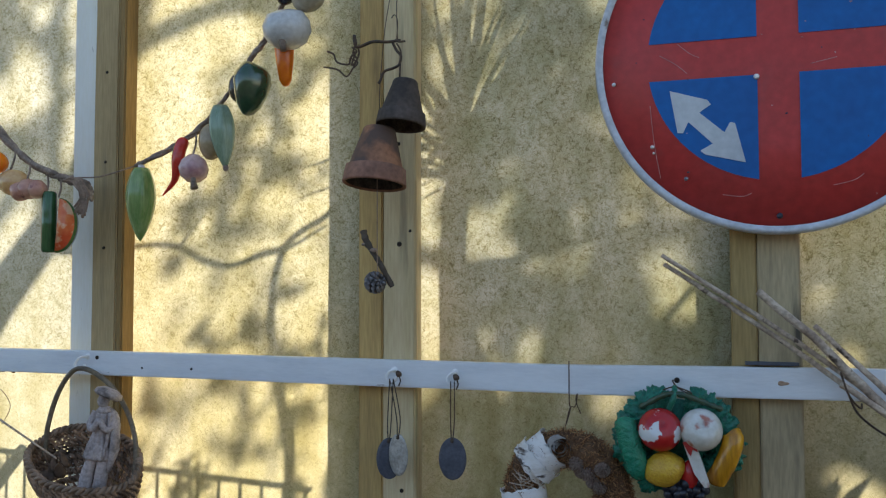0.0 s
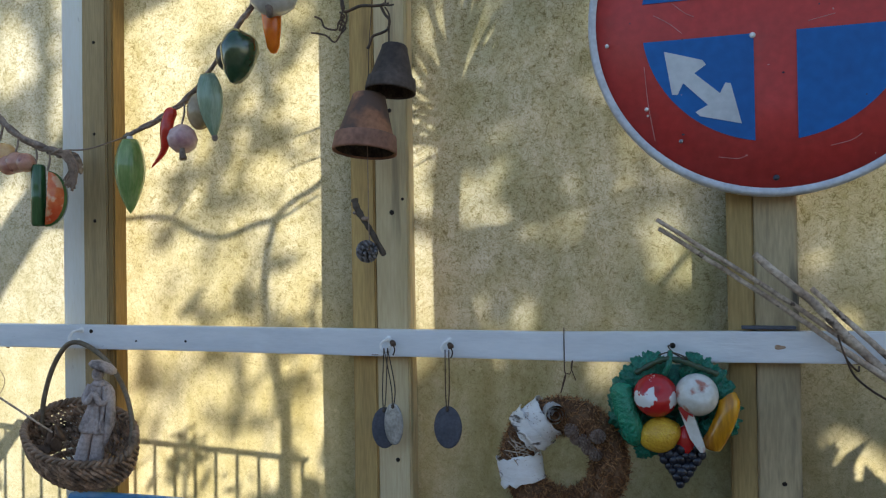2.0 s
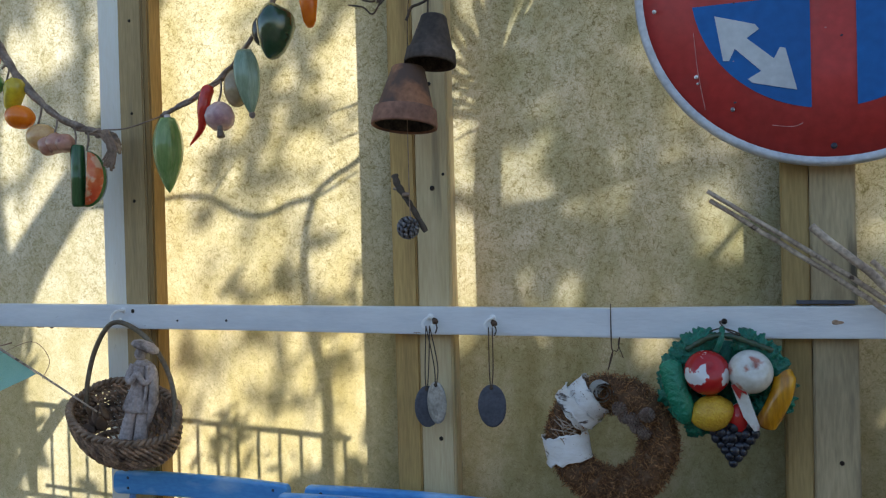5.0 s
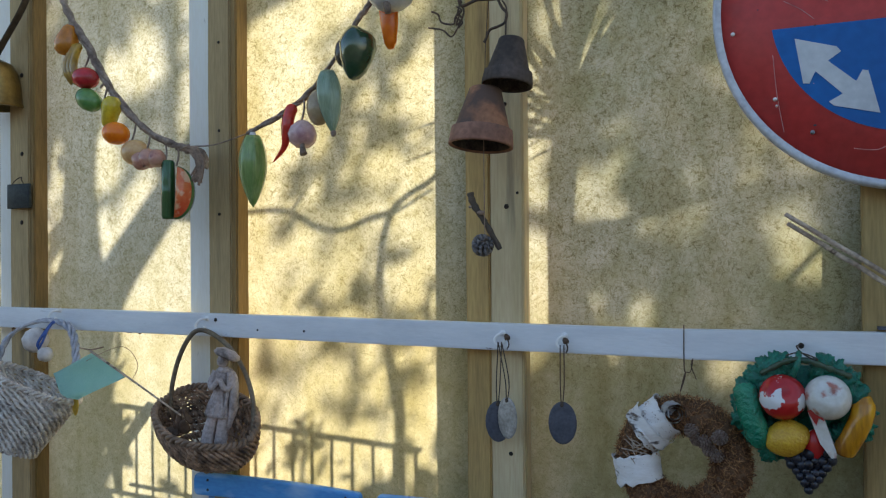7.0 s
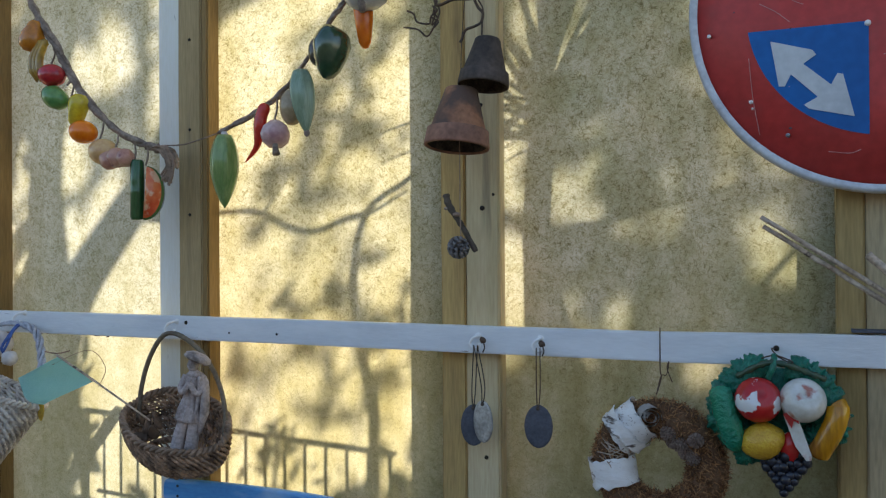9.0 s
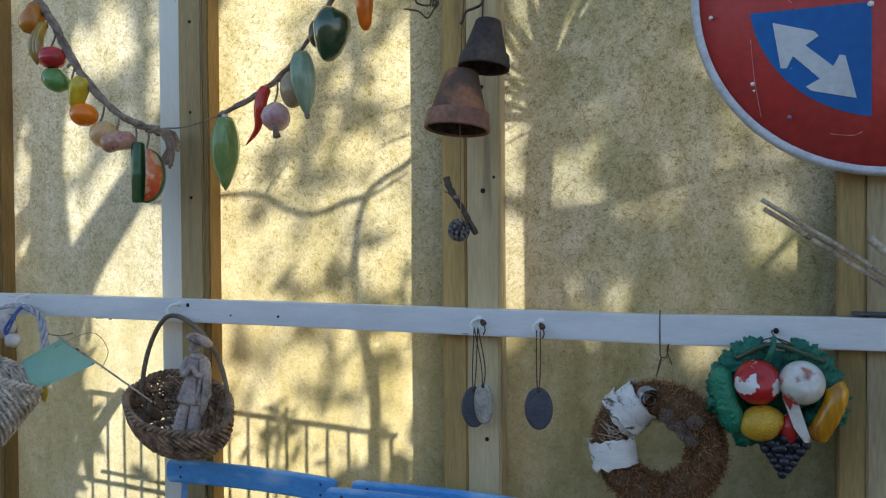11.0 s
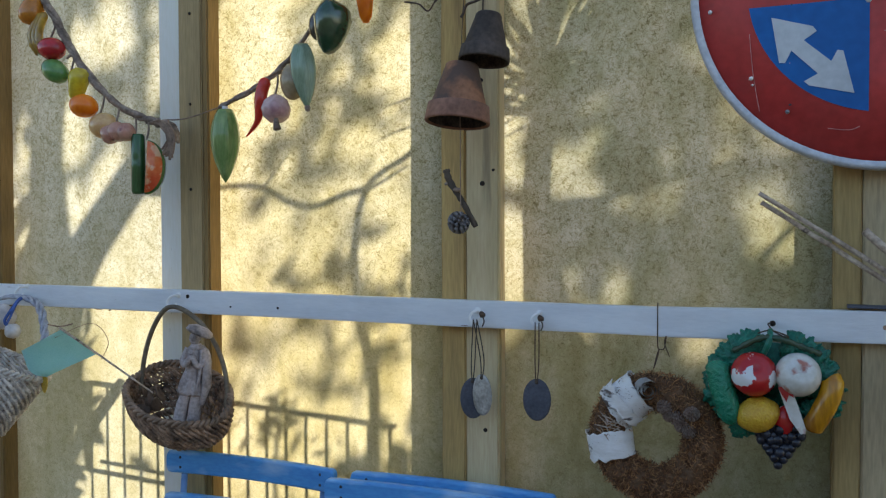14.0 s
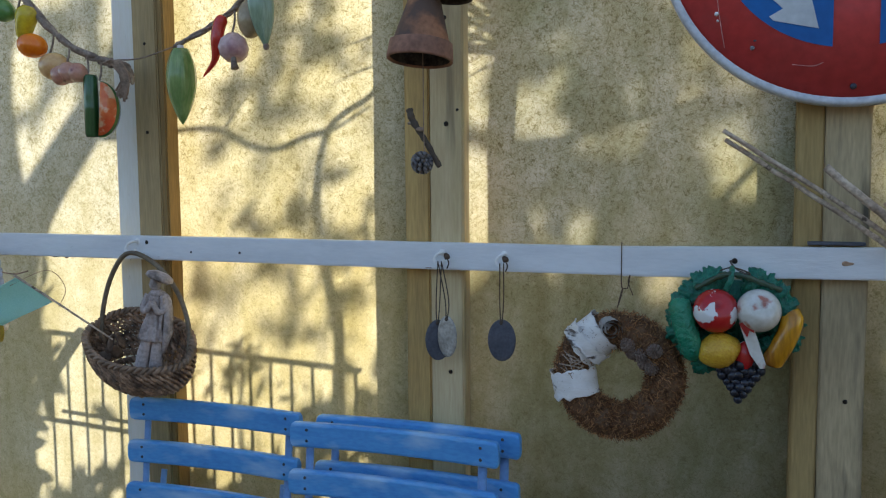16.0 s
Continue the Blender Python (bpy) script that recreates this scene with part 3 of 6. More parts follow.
def nail(x, y, z, r=0.004, name="nail", mat="nail"):
    ob = part(name, lathe([(0, 0.0022), (r * 0.7, 0.0018), (r, 0.0004), (r, -0.001), (0, -0.001)], 10), M[mat])
    ob.matrix_world = pose(x, y, z, 90, 0, 0)
    return tagged(ob, "small dark nail head in the timber", "nail", group="nails in the wall")


for x, y, z, r in ((-1.352, -0.072, 1.226, .0045), (-1.361, -0.045, 1.845, .0035), (-1.361, -0.045, 1.647, .0035), (-1.362, -0.045, 1.46, .0038), (-0.682, -0.045, 1.457, .005), (-0.684, -0.045, 1.652, .0042),
                   (-0.677, -0.045, 0.987, .0042), (-1.24, -0.072, 1.207, .0022), (-1.122, -0.072, 1.208, .0026), (-1.985, -0.045, 1.63, .006), (-1.987, -0.045, 1.455, .006),
                   (-1.985, -0.045, 0.97, .006), (-1.985, -0.045, 1.83, .006), (0.005, -0.045, 0.985, .004), (-0.66, -0.045, 1.482, .003)):
    nail(x, y, z, r)
tagged(part("rust_mark", blob((-0.001, -0.0722, 1.2145), (0.008, 0.0009, 0.0032), 0.7, 130), M["rust"]), "small rust stain on the white rail", "rust mark", kind="structure")

tagged(part("bracket_plate", box((-0.058, -0.062, 1.2422), (0.026, -0.0452, 1.2475), 0.001), M["slate"], smooth=False), "grey metal bracket on the post above the rail", "bracket", kind="structure")

rng = random.Random(77)
bm = bmesh.new()
for k in range(46):
    x = rng.uniform(-2.0, 0.6)
    add_blob(bm, (x, -0.060 + rng.uniform(-0.010, 0.012), 1.1895 - rng.uniform(0, 0.0015)), (rng.uniform(0.002, 0.010), 0.004, rng.uniform(0.0008, 0.0024)), 0.5, 200, seg=8)
tagged(part("dirt_residue", bm, M["moss"]), "dark dirt crumbs stuck along the rail's lower edge", "dirt", kind="stuff")


# ---- outside, behind the sheet ----
def rod_fence():
    f = thing("rod_fence", "low iron rod fence with a flat top bar", "fence")
    def line(x):
        return 0.285 + 0.045 * (x - x0) / (x1 - x0)   # the fence runs slightly away from the wall

    zt, x0, x1 = outside(0, 0.988, 0.30).z, outside(-1.72, 0, 0.29).x, outside(-0.89, 0, 0.33).x
    part("top_bar", tube([(x0, line(x0), zt), (x1, line(x1), zt)], 0.0052, 8), M["iron"], f)
    zm = outside(0, 0.777, 0.30).z
    part("middle_bar", tube([(x0 - 0.05, line(x0), zm), (x0 + 0.33, line(x0 + 0.33), zm)], 0.0048, 8), M["iron"], f)
    part("middle_bar", tube([(x0 + 0.04, line(x0), zm + 0.022), (x0 + 0.33, line(x0 + 0.33), zm + 0.022)], 0.004, 8), M["iron"], f)
    x = x0 + 0.012
    while x < x1:
        part("rod", tube([(x, line(x), 0), (x, line(x), zt)], 0.0035, 6), M["iron"], f)
        x += 0.0525
    a, b = outside(-1.815, 0.765, 0.33), outside(-1.615, 1.000, 0.33)
    part("brace", tube([a + (a - b) * 2.0, a, b], 0.017, 6), M["iron"], f)


rod_fence()


def add_leaf(bm, p, size, rng):
    """One bent pointed leaf."""
    m = Euler([rng.uniform(0, 6.28) for _ in range(3)]).to_matrix()
    s = size * rng.uniform(0.6, 1.3)
    pts = [(-1, 0, 0), (-0.3, 0.34, 0.08), (0.4, 0.28, 0.06), (1, 0, -0.1), (0.4, -0.28, 0.06), (-0.3, -0.34, 0.08)]
    bm.faces.new([bm.verts.new(p + m @ Vector(c) * s) for c in pts])


def leaves(bm, centre, spread, n, size, rng):
    """Scatters leaves through an ellipsoid."""
    for _ in range(n):
        while True:
            q = Vector([rng.uniform(-1, 1) for _ in range(3)])
            if q.length < 1:
                break
        add_leaf(bm, centre + Vector((q.x * spread[0], q.y * spread[1], q.z * spread[2])), size, rng)


def canopy(bm, x0, x1, z0, z1, y0, y1, n, size, gaps, rng):
    """A sheet of foliage that shades the wall from (x0, z0) to (x1, z1), but for the gaps: (x, z, half width, half height, how open)."""
    for _ in range(n):
        x, z, y = rng.uniform(x0, x1), rng.uniform(z0, z1), rng.uniform(y0, y1)
        if any(((x - a) / w) ** 2 + ((z - c) / h) ** 2 < 1 and rng.random() < k for a, c, w, h, k in gaps):
            continue
        add_leaf(bm, outside(x, z, y), size, rng)


def plant(name, label, category, base, limbs, clumps, seed, sheets=()):
    """limbs: rows of points and radii; clumps: (shade x, shade z, distance, half width, half depth, half height, leaves, leaf half length)."""
    rng = random.Random(seed)
    t = thing(name, label, category, base)
    inv = Matrix.Translation(-Vector(base))
    bm = bmesh.new()
    for pts, r0, r1 in limbs:
        c = curve(pts, 6)
        add_tube(bm, c, taper(r0, r1, len(c)), 9)
    bmesh.ops.transform(bm, matrix=inv, verts=bm.verts)
    part("trunk", bm, M["bark"], t)
    bm = bmesh.new()
    for x, z, y, w, d, h, n, s in clumps:
        leaves(bm, outside(x, z, y), (w, d, h), n, s, rng)
    for row in sheets:
        canopy(bm, *row, rng)
    bmesh.ops.transform(bm, matrix=inv, verts=bm.verts)
    tagged(part("crown", bm, M["leaf"], t, smooth=False), kind="stuff")


o = outside
plant("shrub", "thin bare shrub with curving stems and few leaves", "shrub", (o(-0.94, 0, 0.55).x, 0.55, 0), [
    ([(o(-0.94, 0, 0.55).x, 0.55, 0), o(-0.937, 0.964, 0.55), o(-0.949, 1.08, 0.55), o(-0.968, 1.20, 0.55), o(-0.982, 1.30, 0.55), o(-0.976, 1.38, 0.55), o(-0.953, 1.455, 0.55), o(-0.91, 1.492, 0.55), o(-0.856, 1.522, 0.55), o(-0.78, 1.60, 0.55)], 0.011, 0.0055),
    ([o(-0.953, 1.452, 0.55), o(-1.01, 1.442, 0.6), o(-1.073, 1.420, 0.6), o(-1.145, 1.430, 0.6), o(-1.205, 1.462, 0.6), o(-1.294, 1.466, 0.6), o(-1.45, 1.45, 0.62), o(-1.60, 1.46, 0.62)], 0.007, 0.0045),
    ([o(-1.205, 1.462, 0.6), o(-1.17, 1.50, 0.6), o(-1.14, 1.535, 0.62)], 0.004, 0.002),
    ([(o(-1.15, 0, 0.8).x, 0.8, 0), o(-1.18, 0.7, 0.8), o(-1.176, 0.9, 0.8), o(-1.172, 1.02, 0.8)], 0.006, 0.003),
    ([o(-0.953, 1.452, 0.55), o(-0.92, 1.466, 0.6), o(-0.86, 1.50, 0.62)], 0.005, 0.003),
    ([o(-0.5, 1.05, 0.6), o(-0.56, 1.25, 0.65), o(-0.545, 1.405, 0.7), o(-0.47, 1.424, 0.7), o(-0.41, 1.437, 0.7), o(-0.22, 1.49, 0.75)], 0.009, 0.004),
    ([o(-0.94, 0.6, 0.55), o(-0.58, 0.95, 0.6), o(-0.5, 1.05, 0.6), o(-0.53, 1.20, 0.62), o(-0.55, 1.28, 0.62)], 0.022, 0.008),
], [
    (-1.172, 0.945, 0.9, 0.030, 0.06, 0.028, 28, 0.020), (-1.172, 1.005, 0.9, 0.026, 0.05, 0.010, 9, 0.018), (-1.23, 0.915, 0.9, 0.02, 0.05, 0.012, 6, 0.02), (-1.06, 0.90, 0.9, 0.05, 0.05, 0.015, 6, 0.02), (-1.04, 1.10, 2.2, 0.04, 0.1, 0.05, 9, 0.036),
    (-0.90, 1.25, 1.5, 0.05, 0.2, 0.04, 22, 0.035), (-0.95, 1.24, 1.5, 0.04, 0.1, 0.02, 6, 0.035), (-0.92, 1.05, 1.8, 0.04, 0.1, 0.06, 12, 0.034),
], 3)

plant("leafy_tree", "broad leafy tree with dense drooping crown", "tree", (2.9, 2.6, 0), [
    ([(2.9, 2.6, 0), (2.8, 2.6, 1.4), (2.5, 2.4, 2.6), (2.0, 2.2, 3.3), (1.4, 2.0, 3.7)], 0.16, 0.03),
    ([(2.7, 2.5, 2.0), (2.2, 2.2, 2.7), (1.5, 2.0, 2.9), (0.9, 1.9, 3.0)], 0.07, 0.015),
    ([(2.8, 2.6, 1.4), (2.3, 2.1, 2.1), (1.7, 1.8, 2.4)], 0.05, 0.012),
    ([(1.7, 1.8, 2.4), o(0.15, 1.66, 1.0), o(-0.15, 1.36, 0.8), o(-0.27, 1.23, 0.8)], 0.012, 0.0035),
    ([(1.7, 1.8, 2.4), o(0.2, 1.56, 1.0), o(-0.15, 1.475, 0.8), o(-0.26, 1.45, 0.8)], 0.012, 0.0035),
], [
    (0.45, 1.75, 1.9, 0.40, 0.5, 0.45, 900, 0.055), (0.35, 1.12, 1.4, 0.28, 0.4, 0.18, 100, 0.045), (0.9, 1.4, 2.2, 0.5, 0.6, 0.7, 900, 0.06),
], 5, [(-0.70, 0.08, 0.75, 2.15, 2.0, 2.8, 3200, 0.042, (
    (-0.645, 1.34, 0.062, 0.20, 1), (-0.64, 1.66, 0.058, 0.14, 0.9), (-0.51, 1.49, 0.075, 0.06, 0.68), (-0.47, 1.415, 0.08, 0.04, 0.66), (-0.54, 1.77, 0.12, 0.10, 0.55),
    (-0.18, 1.52, 0.08, 0.045, 0.7), (-0.165, 1.42, 0.08, 0.055, 0.72), (-0.17, 1.30, 0.08, 0.07, 0.6), (-0.45, 1.27, 0.15, 0.10, 0.30), (-0.29, 1.165, 0.07, 0.03, 0.9),
    (-0.26, 1.80, 0.10, 0.12, 0.2), (-0.60, 1.92, 0.10, 0.10, 0.6))),
      # unseen extra foliage, added to shut out sun spots low on this sheet
      (-0.68, 0.05, 0.70, 1.13, 2.9, 3.4, 700, 0.05, ())])

plant("old_tree", "old leaning tree with a broken dappled crown", "tree", (o(-2.05, 0, 1.3).x, 1.3, 0), [
    ([(o(-2.05, 0, 1.3).x, 1.3, 0), o(-1.92, 0.6, 1.3), o(-1.84, 1.0, 1.3), o(-1.76, 1.25, 1.3), o(-1.60, 1.45, 1.35), o(-1.46, 1.62, 1.4), o(-1.36, 1.9, 1.5), o(-1.2, 2.3, 1.6)], 0.085, 0.03),
    ([o(-1.80, 1.12, 1.3), o(-1.84, 1.5, 1.3), o(-1.80, 1.8, 1.4), o(-1.7, 2.3, 1.5)], 0.06, 0.025),
    ([o(-1.36, 1.9, 1.5), o(-1.1, 1.98, 1.6), o(-0.9, 1.95, 1.7), o(-0.7, 2.0, 1.8)], 0.025, 0.01),
], [
    (-1.00, 1.69, 2.0, 0.08, 0.3, 0.12, 50, 0.05), (-0.90, 1.92, 2.4, 0.13, 0.3, 0.12, 60, 0.065), (-0.88, 1.60, 2.0, 0.05, 0.3, 0.06, 12, 0.05),
    (-1.22, 2.02, 2.4, 0.16, 0.3, 0.08, 12, 0.07), (-1.05, 1.29, 3.4, 0.05, 0.3, 0.07, 13, 0.05), (-1.16, 1.37, 3.4, 0.07, 0.3, 0.05, 11, 0.05), (-1.26, 1.27, 3.4, 0.04, 0.3, 0.05, 6, 0.05),
    (-1.19, 1.155, 2.0, 0.12, 0.3, 0.03, 40, 0.04), (-0.93, 1.12, 1.6, 0.04, 0.2, 0.07, 18, 0.036), (-1.97, 0.95, 1.3, 0.13, 0.3, 0.30, 260, 0.05), (-0.93, 0.82, 1.3, 0.09, 0.3, 0.09, 110, 0.045),
    (-1.3, 0.48, 1.2, 0.6, 0.3, 0.12, 700, 0.05), (-1.97, 0.72, 1.2, 0.13, 0.3, 0.22, 300, 0.05), (-1.25, 0.72, 1.4, 0.5, 0.3, 0.10, 45, 0.045), (-2.3, 1.4, 1.5, 0.3, 0.4, 0.8, 500, 0.06),
], 8, [(-2.05, -1.40, 1.47, 2.15, 2.2, 2.9, 900, 0.05, (
    (-1.609, 1.829, 0.065, 0.085, 1), (-1.717, 1.819, 0.05, 0.08, 1), (-1.625, 1.915, 0.05, 0.05, 1), (-1.755, 1.616, 0.06, 0.11, 1), (-1.785, 1.542, 0.045, 0.05, 1),
    (-1.494, 1.724, 0.04, 0.07, 1), (-1.491, 1.664, 0.04, 0.07, 1), (-1.621, 1.491, 0.09, 0.08, 1), (-1.924, 1.569, 0.04, 0.09, 1), (-1.46, 1.92, 0.05, 0.12, 0.9), (-1.55, 2.05, 0.10, 0.06, 0.8))),
      # unseen low foliage, added to block sun and skylight from the lower wall
      (-2.15, -1.765, 0.30, 1.24, 0.40, 0.95, 1300, 0.042, ()), (-1.76, -0.85, 0.30, 0.56, 1.6, 2.0, 700, 0.045, ())])

# Unseen hedge, added to block low sky and sun from the lower sheets.
plant("hedge", "unseen dense hedge, added behind the sheet wall to darken its lower part", "hedge", (0.75, 0.7, 0), [
    ([(0.75, 0.7, 0), (0.72, 0.7, 0.4), (0.6, 0.65, 0.8), (0.4, 0.6, 1.1)], 0.03, 0.01),
    ([(0.75, 0.7, 0), (0.85, 0.72, 0.5), (0.9, 0.7, 1.0)], 0.025, 0.008),
], [
    (-0.15, 0.70, 0.5, 0.42, 0.22, 0.30, 1500, 0.045), (-0.45, 0.55, 0.5, 0.40, 0.22, 0.30, 1100, 0.045), (0.55, 0.70, 0.55, 0.4, 0.25, 0.35, 1000, 0.05),
    (-0.25, 0.15, 0.5, 0.7, 0.25, 0.35, 1600, 0.05), (-1.35, 0.18, 0.6, 0.65, 0.2, 0.34, 1500, 0.05),
], 11)


def yucca():
    """A stem with a head of long narrow blades."""
    rng = random.Random(21)
    base = outside(-0.585, 0, 0.32)
    y = thing("yucca", "yucca with a slim stem and long narrow blades", "plant", (base.x, 0.32, 0))
    shift = Vector((base.x, 0.32, 0))
    head = outside(-0.565, 1.68, 0.32)
    c = curve([Vector((base.x, 0.32, 0)) - shift, outside(-0.586, 1.2, 0.32) - shift, outside(-0.589, 1.45, 0.32) - shift, head - shift], 6)
    part("trunk", tube(c, taper(0.024, 0.021, len(c)), 10), M["bark"], y)
    for k in range(90):
        a, tilt = rng.uniform(0, 6.283), rng.uniform(0.05, 1.1)
        d = Vector((math.cos(a) * math.sin(tilt), math.sin(a) * math.sin(tilt) * 0.6, math.cos(tilt)))
        ln = rng.uniform(0.22, 0.42)
        side = d.cross(Vector((0, 1, 0.2))).normalized()
        p0 = head - shift + Vector((0, 0, rng.uniform(-0.12, 0.02)))
        bm = bmesh.new()
        rows = []
        for i in range(7):
            f = i / 6
            p = p0 + d * ln * f + Vector((0, 0, -0.16 * f * f * math.sin(tilt)))
            w = 0.0045 * (1 - f) ** 0.6 * (0.6 + 0.8 * min(1, f * 3)) + 0.0006
            rows.append([bm.verts.new(p - side * w), bm.verts.new(p + Vector((0, 0.002, 0))), bm.verts.new(p + side * w)])
        for q, r in zip(rows, rows[1:]):
            bm.faces.new((q[0], q[1], r[1], r[0]))
            bm.faces.new((q[1], q[2], r[2], r[1]))
        part("blade", bm, M["leaf"], y)


yucca()
# Unseen fence behind the camera, added to keep low light and reflections dark.
timber("yard_fence", (-14, -7.2, 0), (14, -7.0, 2.7), M["fence"], "unseen dark board fence, added to cut low light and reflections", "fence", bow=0.0)


# ---- the road sign ----
M["scratch"] = material("scratched_sheet", (0.50, 0.22, 0.20), (0.60, 0.36, 0.32), 0.6, scale=60)
def road_sign():
    c = Vector((0.0, -0.085, 1.76))
    s = thing("road_sign", "round red and blue metal road sign with faded white double arrow", "road sign", c)
    part("rim", lathe([(0.2865, 0.0030), (0.2895, 0.0055), (0.294, 0.0070), (0.2985, 0.006), (0.300, 0.001), (0.300, -0.018), (0.297, -0.020), (0.294, -0.018), (0.294, -0.002), (0.286, -0.002)], 96, pose(0, 0, 0, 90)), M["rim"], s, "dented grey metal rim")
    part("face", lathe([(0, 0.002), (0.15, 0.002), (0.2865, 0.002), (0.2865, -0.001), (0, -0.001)], 96, pose(0, 0, 0, 90)), M["red"], s, "faded red face with scratches")
    h, r = 0.0325, 0.2105
    a0, a1 = math.asin(h / r), math.acos(h / r)
    for sx, sz in ((1, 1), (-1, 1), (-1, -1), (1, -1)):
        arc = [(sx * r * math.cos(a), sz * r * math.sin(a)) for a in [a0 + (a1 - a0) * k / 20 for k in range(21)]]
        part("blue_field", plate([(sx * h, sz * h)] + arc, -0.0036, -0.0015), M["blue"], s, "blue field", smooth=False)
    arrow = [(-.174, -.051), (-.113, -.070), (-.107, -.078), (-.126, -.091), (-.086, -.127), (-.077, -.110), (-.069, -.112), (-.053, -.179), (-.118, -.163), (-.125, -.156), (-.105, -.145), (-.144, -.106), (-.153, -.125), (-.162, -.124)]
    part("arrow", plate(arrow, -0.0052, -0.003), M["white_sheet"], s, "greyish white double-headed arrow", smooth=False)
    for x, z, rr, m in ((-.034, -.036, .0048, "white_hook"), (-.268, -.033, .0034, "white_hook"), (-.204, -.146, .0034, "white_hook"), (-.002, -.27, .005, "bolt"), (-.149, -.203, .0036, "back"), (-.202, -.157, .002, "white_hook")):
        part("screw", lathe([(0, 0.004), (rr * .6, 0.0035), (rr, 0.001), (rr, -0.001), (0, -0.001)], 12, pose(x, -0.0036, z, 90)), M[m], s)
    rng = random.Random(31)
    for k in range(26):   # small chips in the paint
        a, q = rng.uniform(0, 6.283), rng.uniform(0.04, 0.28)
        part("paint_chip", blob((q * math.cos(a), -0.0024 if q > 0.213 else -0.0037, q * math.sin(a)), (rng.uniform(0.0008, 0.0026), 0.0003, rng.uniform(0.0006, 0.0016)), 0.5, 400, seg=8), M["scratch" if k % 3 else "bolt"], s)
    for pts in ([(-.207, -.074), (-.201, -.14), (-.191, -.200)], [(-.19, 0.012), (-.165, -.004), (-.145, -.022)], [(-.16, 0.03), (-.14, .012), (-.125, .004)], [(-.09, -.232), (-.06, -.236), (-.045, -.231)], [(0.05, -.02), (.09, -.012)], [(.08, -.222), (.11, -.215), (.125, -.205)]):
        part("scratch", tube(curve([(x, -0.0022, z) for x, z in pts], 5), 0.0006, 5), M["scratch"], s, "pale scratch")
    for z in (0.16, -0.16):
        part("bracket", box((-0.06, 0.0012, z - 0.015), (0.06, 0.039, z + 0.015), 0.002), M["back"], s)


road_sign()


# ---- hooks and the slices that hang on them ----
def hook(x, z, s=1.0):
    y = -0.072
    loop = [(0, -0.012, 0), (-0.006, -0.016, -0.003), (-0.0105, -0.018, -0.011), (-0.0075, -0.019, -0.019), (0, -0.019, -0.0225), (0.0075, -0.019, -0.0195), (0.0100, -0.019, -0.012)]
    pts = [(x, y + 0.004, z)] + [(x + a * s, y + b * s, z + c * s) for a, b, c in loop]
    h = thing("screw_hook", "small white screw hook in the painted rail", "hook", (x, y, z), group="hooks on the rail")
    bm = tube(curve([Vector(p) - Vector((x, y, z)) for p in pts], 6), 0.0027, 8)
    part("bent_wire", bm, M["white_hook"], h)
    part("collar", lathe([(0, 0.002), (0.006, 0.0015), (0.0065, 0), (0.0065, -0.001), (0, -0.001)], 12, pose(0, 0, 0, 90)), M["white_hook"], h)


def slice_tag(x, z, y, w, h, mat, label, hookx, hookz, turn=0):
    t = thing("hanging_slice", label, "hanging slice", (x, y, z), group="slices on the rail")
    m = pose(0, 0, 0, 90, 0, turn) @ Matrix.Diagonal((w, h, 1, 1))
    ob = part("slice", lathe([(0, 0.0022), (0.55, 0.0022), (0.6, 0.0017), (0.66, 0.0022), (0.93, 0.002), (1, 0.0008), (1, -0.0012), (0.95, -0.002), (0, -0.002)], 40, m), M[mat], t)
    for dx in (-0.0035, 0.0035):
        part("cord", tube(curve([(dx * 0.3, -0.003, h * 0.82), (dx, 0.0, h + 0.03), (hookx - x + dx, -0.096 - y, hookz - z)], 5), 0.0011, 6), M["cord"], t)
    part("knot", blob((0, -0.004, h * 0.86), (0.0032, 0.003, 0.004), 0.2), M["cord"], t)


hook(-0.682, 1.218, 0.95)
hook(-0.563, 1.217, 0.95)
slice_tag(-0.686, 1.056, -0.088, 0.024, 0.038, "slate", "dark grey oval slice on a thin cord", -0.679, 1.204, 22)
slice_tag(-0.664, 1.066, -0.100, 0.0235, 0.038, "silver", "tarnished silvery oval slice on a thin cord", -0.679, 1.204, -24)
slice_tag(-0.561, 1.064, -0.097, 0.0255, 0.038, "slate", "plain dark slate oval on a thin cord", -0.561, 1.203, 4)
for x, z in ((-0.668, 1.213), (-0.557, 1.210)):
    t = thing("cord_knot", "dark knotted cord end on a hook", "cord", (x, -0.09, z), group="knots on the hooks")
    part("knot", blob((0, 0, 0), (0.0062, 0.0055, 0.0062), 0.5, 120), M["steel"], t)
    part("loose_end", tube(curve([(0, 0, 0), (0.006, -0.004, -0.012), (0.002, -0.003, -0.022)], 4), 0.0013, 6), M["steel"], t)


